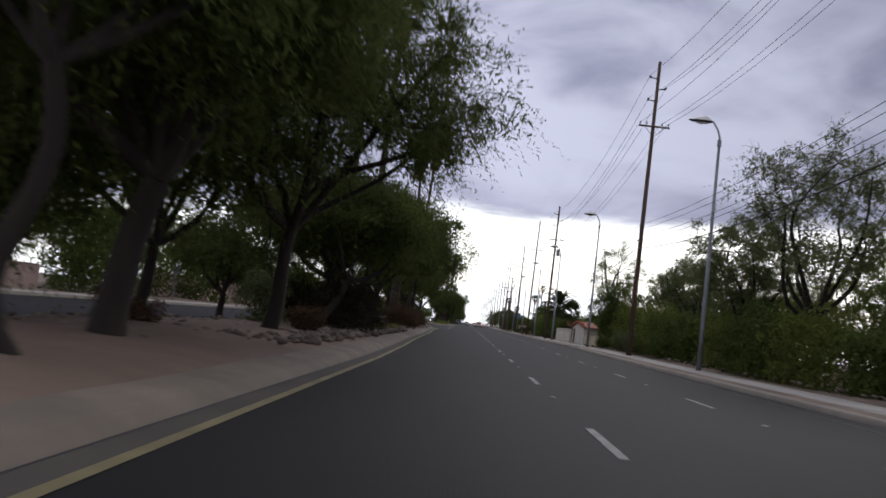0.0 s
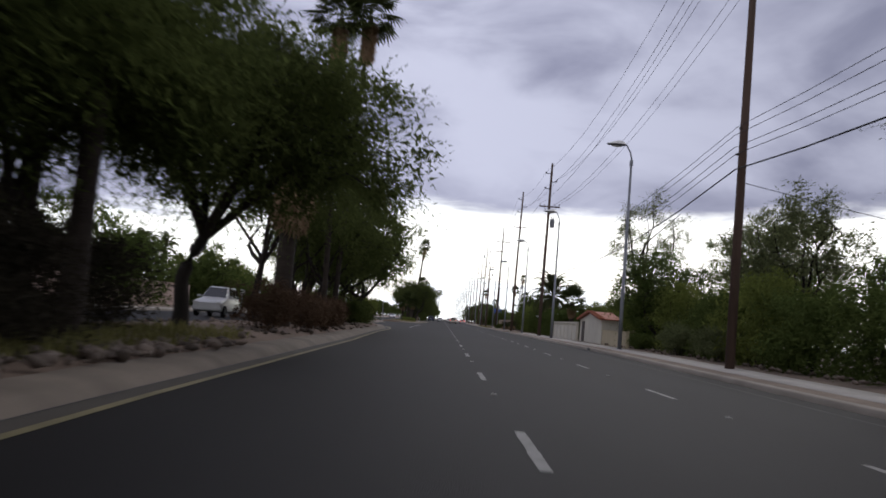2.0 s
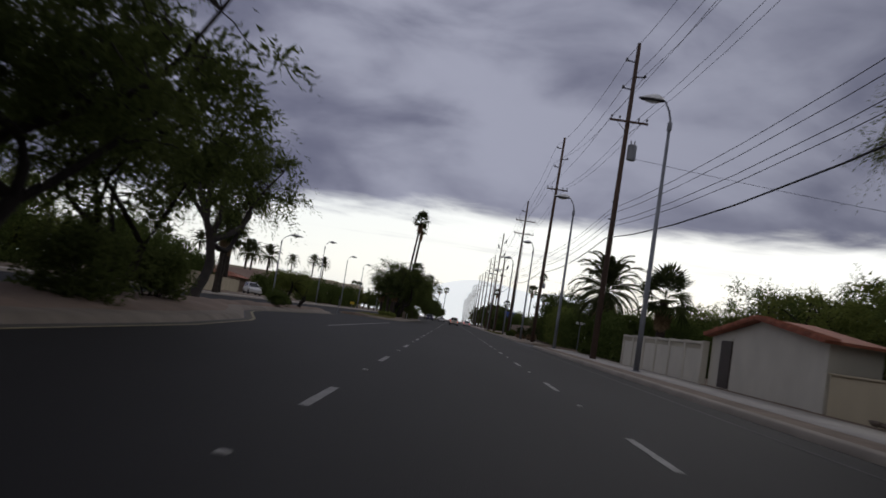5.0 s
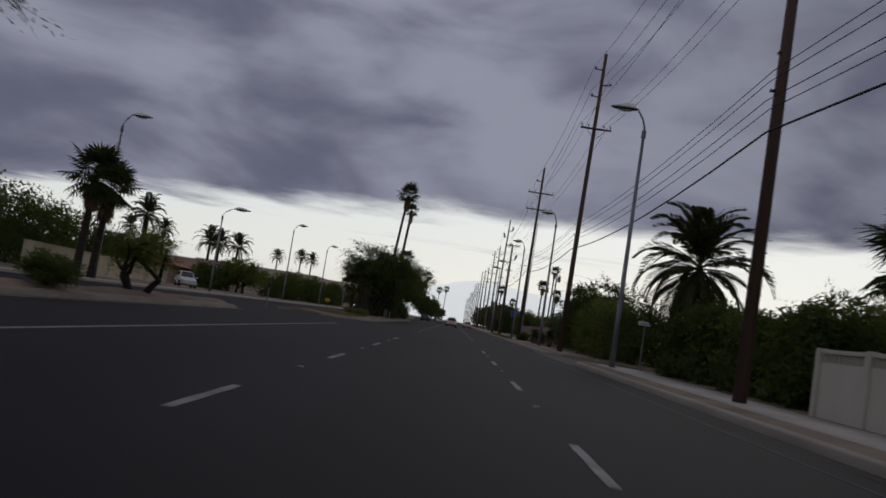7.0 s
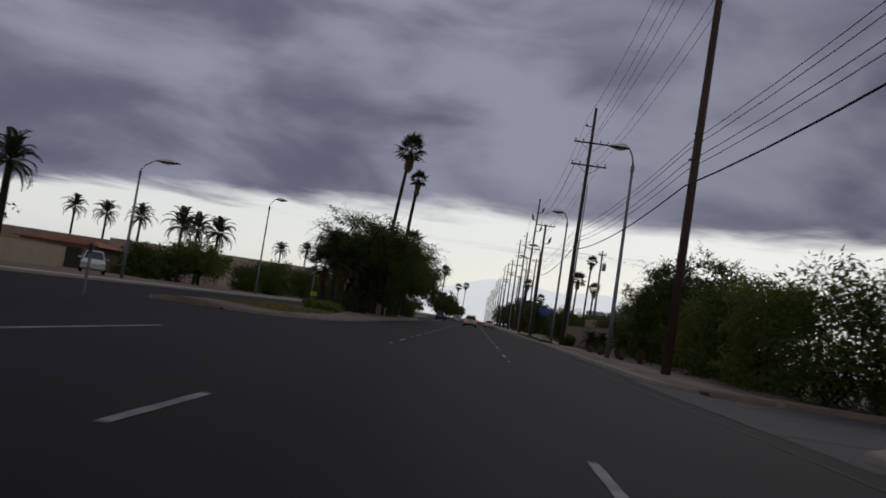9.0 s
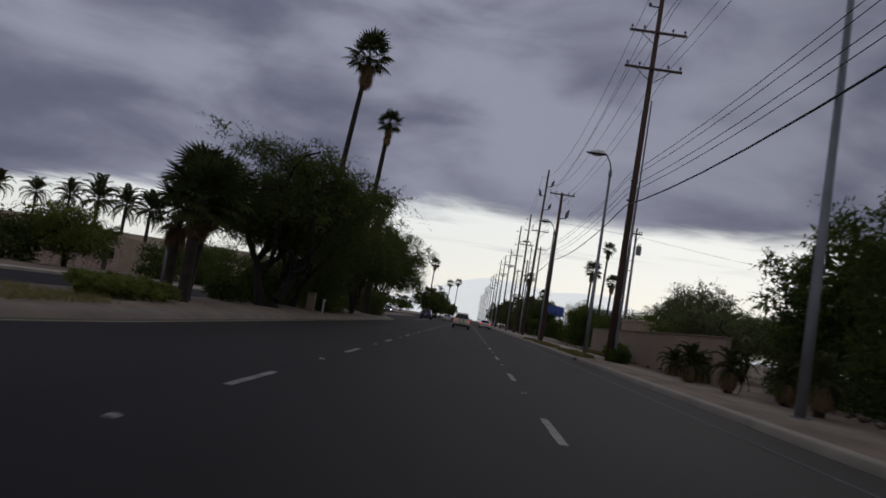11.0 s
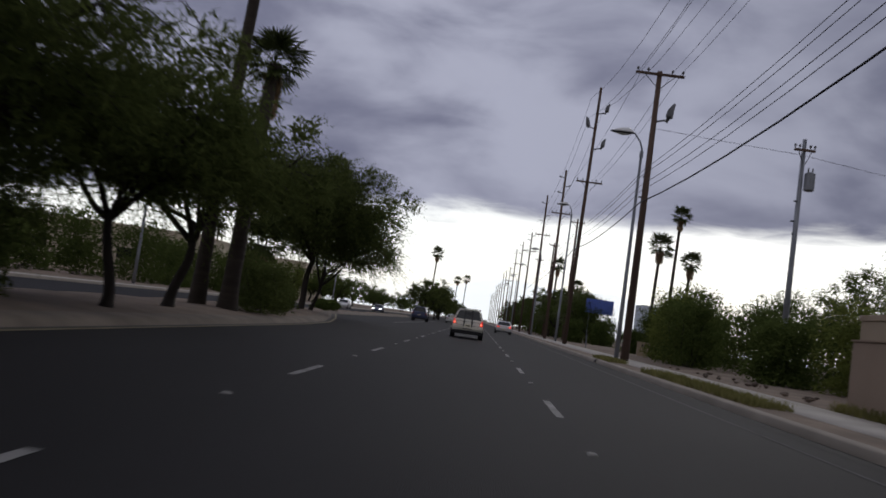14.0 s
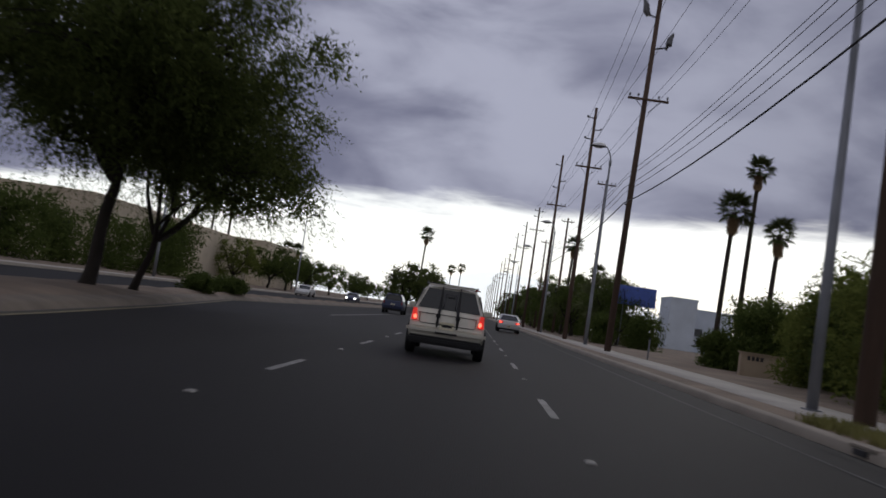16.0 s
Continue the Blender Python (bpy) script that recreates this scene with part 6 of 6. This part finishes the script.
def car(at, label, paint, turn=0.0, length=4.4, width=1.76, height=1.45, wagon=False, lit=True, head_lit=False, name="car", rack=False, two_tone=None):
    """Rear at y = 0, front towards +y."""
    top = thing(name, at, label, "car", turn=turn)
    L, H, hw = length, height, width / 2
    r = 0.33 if not wagon else 0.36
    sill, belt, deck = 0.26 if not wagon else 0.34, H * 0.60, H * 0.64
    if wagon:
        low = [(0.06, sill + 0.12), (0.0, sill + 0.30), (0.03, sill + 0.42), (0.07, belt), (0.10, belt + 0.06), (L * 0.66, belt + 0.05), (L * 0.95, belt - 0.13), (L, belt - 0.28), (L, sill + 0.12), (L - 0.12, sill), (0.2, sill)]
        cab = [(0.10, belt + 0.02), (0.36, H - 0.06), (0.55, H), (L * 0.42, H), (L * 0.50, H - 0.05), (L * 0.70, belt + 0.02)]
    else:
        low = [(0.05, sill + 0.15), (0.0, sill + 0.35), (0.05, deck - 0.02), (0.12, deck), (L * 0.2, deck + 0.03), (L * 0.7, belt + 0.03), (L * 0.95, belt - 0.15), (L, belt - 0.28), (L, sill + 0.12), (L - 0.1, sill), (0.18, sill)]
        cab = [(L * 0.10, deck - 0.02), (L * 0.26, H - 0.05), (L * 0.33, H), (L * 0.50, H), (L * 0.56, H - 0.05), (L * 0.76, belt)]
    def body_w(y, z):
        k = min(1, max(0, (z - sill) / 0.25))
        e = 1 - 0.07 * max(0, (y / L - 0.8) / 0.2) ** 2 - 0.04 * max(0, (0.08 - y / L) / 0.08) ** 2
        shoulder = 0.11 * min(1, max(0, (z - belt + 0.30) / 0.30)) if wagon else 0.0
        return hw * (0.93 + 0.07 * k) * e * (1 - 0.03 * max(0, (z - belt) / 0.2 + 0.3)) * (1 - shoulder)
    def cab_w(y, z):
        u = max(0, min(1, (z - belt) / (H - belt)))
        return hw * (0.875 - 0.22 * u ** 1.3 if wagon else 0.955 - 0.20 * u)
    part("body", solid(low, hw, 0.05, body_w), paint, top, smooth=False)
    part("cabin", solid(cab, hw, 0.06, cab_w), paint, top)
    # windows lie a few millimetres proud of the cabin
    def rear_pt(s, u):
        a, b = (cab[0], cab[1])
        y, z = a[0] + (b[0] - a[0]) * u, a[1] + (b[1] - a[1]) * u
        return (s * (cab_w(y, z) - (0.075 if wagon else 0.12) - 0.03 * u), y, z)
    bm = fresh()
    quad_panel(bm, [rear_pt(-1, 0.12), rear_pt(1, 0.12), rear_pt(1, 0.93), rear_pt(-1, 0.93)], 0.012)
    part("rear_window", bm, GLASS, top, "dark rear window")
    a, b = cab[-1], cab[-2]
    bm = fresh()
    def front_pt(s, u):
        y, z = a[0] + (b[0] - a[0]) * u, a[1] + (b[1] - a[1]) * u
        return (s * (cab_w(y, z) - 0.10), y, z)
    quad_panel(bm, [front_pt(1, 0.1), front_pt(-1, 0.1), front_pt(-1, 0.95), front_pt(1, 0.95)], 0.012)
    part("windscreen", bm, GLASS, top, "dark windscreen")
    ya, yb = cab[1][0] + 0.12, cab[-2][0] - 0.02
    cuts = [ya - (0.18 if wagon else 0.0), ya + (yb - ya) * 0.30, ya + (yb - ya) * 0.64, yb + (cab[-1][0] - yb) * 0.45]
    for s in (-1, 1):
        for c0, c1 in zip(cuts[:-1], cuts[1:]):
            z0, z1 = belt + 0.08, H - 0.13
            p = [(c0 + 0.03, z0), (c1 - 0.03, z0), (min(c1 - 0.03, yb + 0.05), z1), (c0 + 0.06, z1)]
            pts = [(s * (cab_w(y, z) + 0.002), y, z) for y, z in p]
            bm = fresh()
            quad_panel(bm, pts if s > 0 else pts[::-1], 0.010)
            part("side_window", bm, GLASS, top, "dark side window")
        bm = fresh()
        box(bm, (0.19 + (0.08 if wagon else 0.0), 0.12, 0.14), (s * (hw + (0.04 if wagon else 0.10)), cab[-1][0] - 0.25, belt + 0.12), 0.03)
        part("mirror", bm, paint, top)
        bm = fresh()
        if wagon:
            quad_panel(bm, [(s * hw * 0.74, 0.02, belt - 0.20), (s * hw * 0.885, 0.055, belt - 0.22), (s * hw * 0.865, 0.10, belt + 0.05), (s * hw * 0.78, 0.085, belt + 0.05)][:: s], 0.055)
        else:
            box(bm, (0.34, 0.06, 0.15), (s * (hw - 0.25), 0.02, deck - 0.13), 0.02)
        lamp_part = part("tail_lamp", bm, TAIL if lit else TAIL_OFF, top, "red tail lamp")
        if lit:
            bm = fresh()
            if wagon:
                box(bm, (0.075, 0.03, 0.10), (s * hw * 0.80, -0.035, belt - 0.13), 0.02)
            else:
                box(bm, (0.12, 0.03, 0.07), (s * (hw - 0.22), -0.012, deck - 0.13), 0.015)
            part("bulb", bm, BULB, lamp_part, "bright lit bulb behind the lens")
        bm = fresh()
        box(bm, (0.34, 0.10, 0.14), (s * (hw - 0.26), L - 0.03, belt - 0.30), 0.03)
        part("headlight", bm, HEADLAMP if head_lit else LENS, top, "clear headlight")
        for y in (L * 0.19, L * 0.81):
            wheel(top, s * (hw - 0.115), y, r, 0.22, RIM)
    bm = fresh()
    box(bm, (width * (0.985 if wagon else 0.96), 0.20 if wagon else 0.16, 0.24), (0, 0.05 if wagon else 0.04, sill + (0.22 if wagon else 0.19)), 0.085 if wagon else 0.05)
    part("rear_bumper", bm, two_tone or paint, top)
    bm = fresh()
    box(bm, (width * 0.95, 0.14, 0.24), (0, L - 0.04, sill + 0.17), 0.05)
    part("front_bumper", bm, two_tone or paint, top)
    bm = fresh()
    box(bm, (width * (0.93 if wagon else 0.88), 0.20, 0.18 if wagon else 0.17), (0, 0.085 if wagon else 0.07, sill + (0.0 if wagon else 0.03)), 0.05)
    part("valance", bm, BLACK_TRIM, top)
    bm = fresh()
    pz = belt - 0.26 if wagon else sill + 0.22
    box(bm, (0.32, 0.02, 0.16), (0, -0.045 if not wagon else 0.012, pz), 0.004)
    pl = part("number_plate", bm, PLATE, top, "pale number plate")
    bm = fresh()
    box(bm, (0.22, 0.004, 0.06), (0, (-0.045 if not wagon else 0.012) - 0.012, pz), 0)
    part("plate_bar", bm, BLACK_TRIM, pl)
    bm = fresh()
    box(bm, (width * 0.8, L * 0.86, 0.06), (0, L / 2, sill - 0.01), 0.01)
    part("underbody", bm, BLACK_TRIM, top)
    if wagon:
        for s in (-1, 1):
            bm = fresh()
            capped_tube(bm, [(s * (hw * 0.64), 0.60, H - 0.01), (s * hw * 0.64, 0.68, H + 0.035), (s * hw * 0.64, L * 0.36, H + 0.035), (s * hw * 0.64, L * 0.40, H - 0.01)], [0.016] * 4, 6)
            part("roof_rail", bm, DARK_STEEL, top)
        bm = fresh()
        box(bm, (hw * 1.28, 0.04, 0.025), (0, 1.25, H + 0.04), 0.008)
        part("cross_rail", bm, DARK_STEEL, top)
        bm = fresh()
        quad_panel(bm, [(-hw * 0.72, 0.05, belt - 0.02), (hw * 0.72, 0.05, belt - 0.02), (hw * 0.72, 0.045, belt - 0.032), (-hw * 0.72, 0.045, belt - 0.032)], 0.012)
        part("tailgate_trim", bm, BLACK_TRIM, top)
        for s in (-1, 1):
            bm = fresh()
            capped_tube(bm, [(s * hw * 0.70, 0.045, belt - 0.03), (s * hw * 0.695, 0.018, belt - 0.22), (s * hw * 0.66, 0.006, sill + 0.37)], [0.007] * 3, 5)
            part("tailgate_seam", bm, BLACK_TRIM, top)
        bm = fresh()
        capped_tube(bm, [(-hw * 0.66, 0.004, sill + 0.365), (hw * 0.66, 0.004, sill + 0.365)], [0.009] * 2, 5)
        part("tailgate_seam", bm, BLACK_TRIM, top)
        bm = fresh()
        box(bm, (hw * 1.16, 0.16, 0.035), (0, 0.36, H - 0.015), 0.015)
        part("roof_spoiler", bm, paint, top)
        bm = fresh()
        box(bm, (0.16, 0.03, 0.03), (0.55, 0.50, H - 0.02), 0.006)
        part("brake_light", bm, TAIL_OFF, top)
    if rack:
        for s in (-1, 1):
            bm = fresh()
            pts = [(s * 0.20, 0.33, H - 0.02), (s * 0.20, 0.16, belt + 0.28), (s * 0.21, -0.02, belt - 0.02), (s * 0.22, -0.07, sill + 0.42), (s * 0.22, -0.06, sill + 0.30)]
            capped_tube(bm, pts, [0.014, 0.022, 0.032, 0.034, 0.02], 6)
            part("rack_arm", bm, BLACK_TRIM, top, "black bicycle rack arm")
            bm = fresh()
            capped_tube(bm, [(s * 0.21, -0.02, belt - 0.02), (s * 0.13, 0.10, belt + 0.22), (s * 0.13, 0.22, H - 0.18)], [0.014] * 3, 6)
            part("rack_strut", bm, DARK_STEEL, top)
            bm = fresh()
            box(bm, (0.10, 0.08, 0.11), (s * 0.215, -0.05, belt - 0.06), 0.02)
            part("rack_hook", bm, BLACK_TRIM, top)
        bm = fresh()
        capped_tube(bm, [(-0.24, -0.065, belt - 0.42), (0.24, -0.065, belt - 0.42)], [0.022, 0.022], 6)
        part("rack_bar", bm, BLACK_TRIM, top)
        bm = fresh()
        capped_tube(bm, [(-0.13, 0.20, H - 0.20), (0.13, 0.20, H - 0.20)], [0.014, 0.014], 6)
        part("rack_bar", bm, DARK_STEEL, top)
    return top


car((0.12, 242.0, 0.0), "champagne silver station wagon with a black bicycle rack", SILVER, 0.8, 4.5, 1.78, 1.58, wagon=True, rack=True, name="station_wagon")
car((3.6, 290.0, -0.037), "pale silver sedan with lit tail lamps", SEDAN_PAINT, 0, 4.6, 1.8, 1.42)
car((-6.2, 296.0, 0.0), "dark blue van waiting in the turn bay", BLUE_PAINT, 0, 4.7, 1.85, 1.72, wagon=True, lit=False)
car((-3.4, 330.0, 0.0), "grey sedan with dark windows far along the road", SEDAN_PAINT, 0, 4.6, 1.8, 1.42, lit=False)
car((-0.2, 340.0, 0.0), "white sedan with dark windows far along the road", WHITE_CAR, 0, 4.6, 1.8, 1.42, lit=False)
car((-17.6, 354.0, 0.0), "oncoming sedan with lit headlights", BLUE_PAINT, 180, 4.6, 1.8, 1.42, lit=False, head_lit=True)
car((-20.3, 331.0, 0.0), "white sedan on the far roadway", WHITE_CAR, 180, 4.6, 1.8, 1.42, lit=False)
car((-29.5, 192.5, 0.15), "white pickup-sized car parked by a house", WHITE_CAR, 205, 4.8, 1.85, 1.75, wagon=True, lit=False)
car((-16.9, 85.5, 0.0), "pale silver van on the far roadway", SEDAN_PAINT, 180, 4.9, 1.9, 1.9, wagon=True, lit=False)
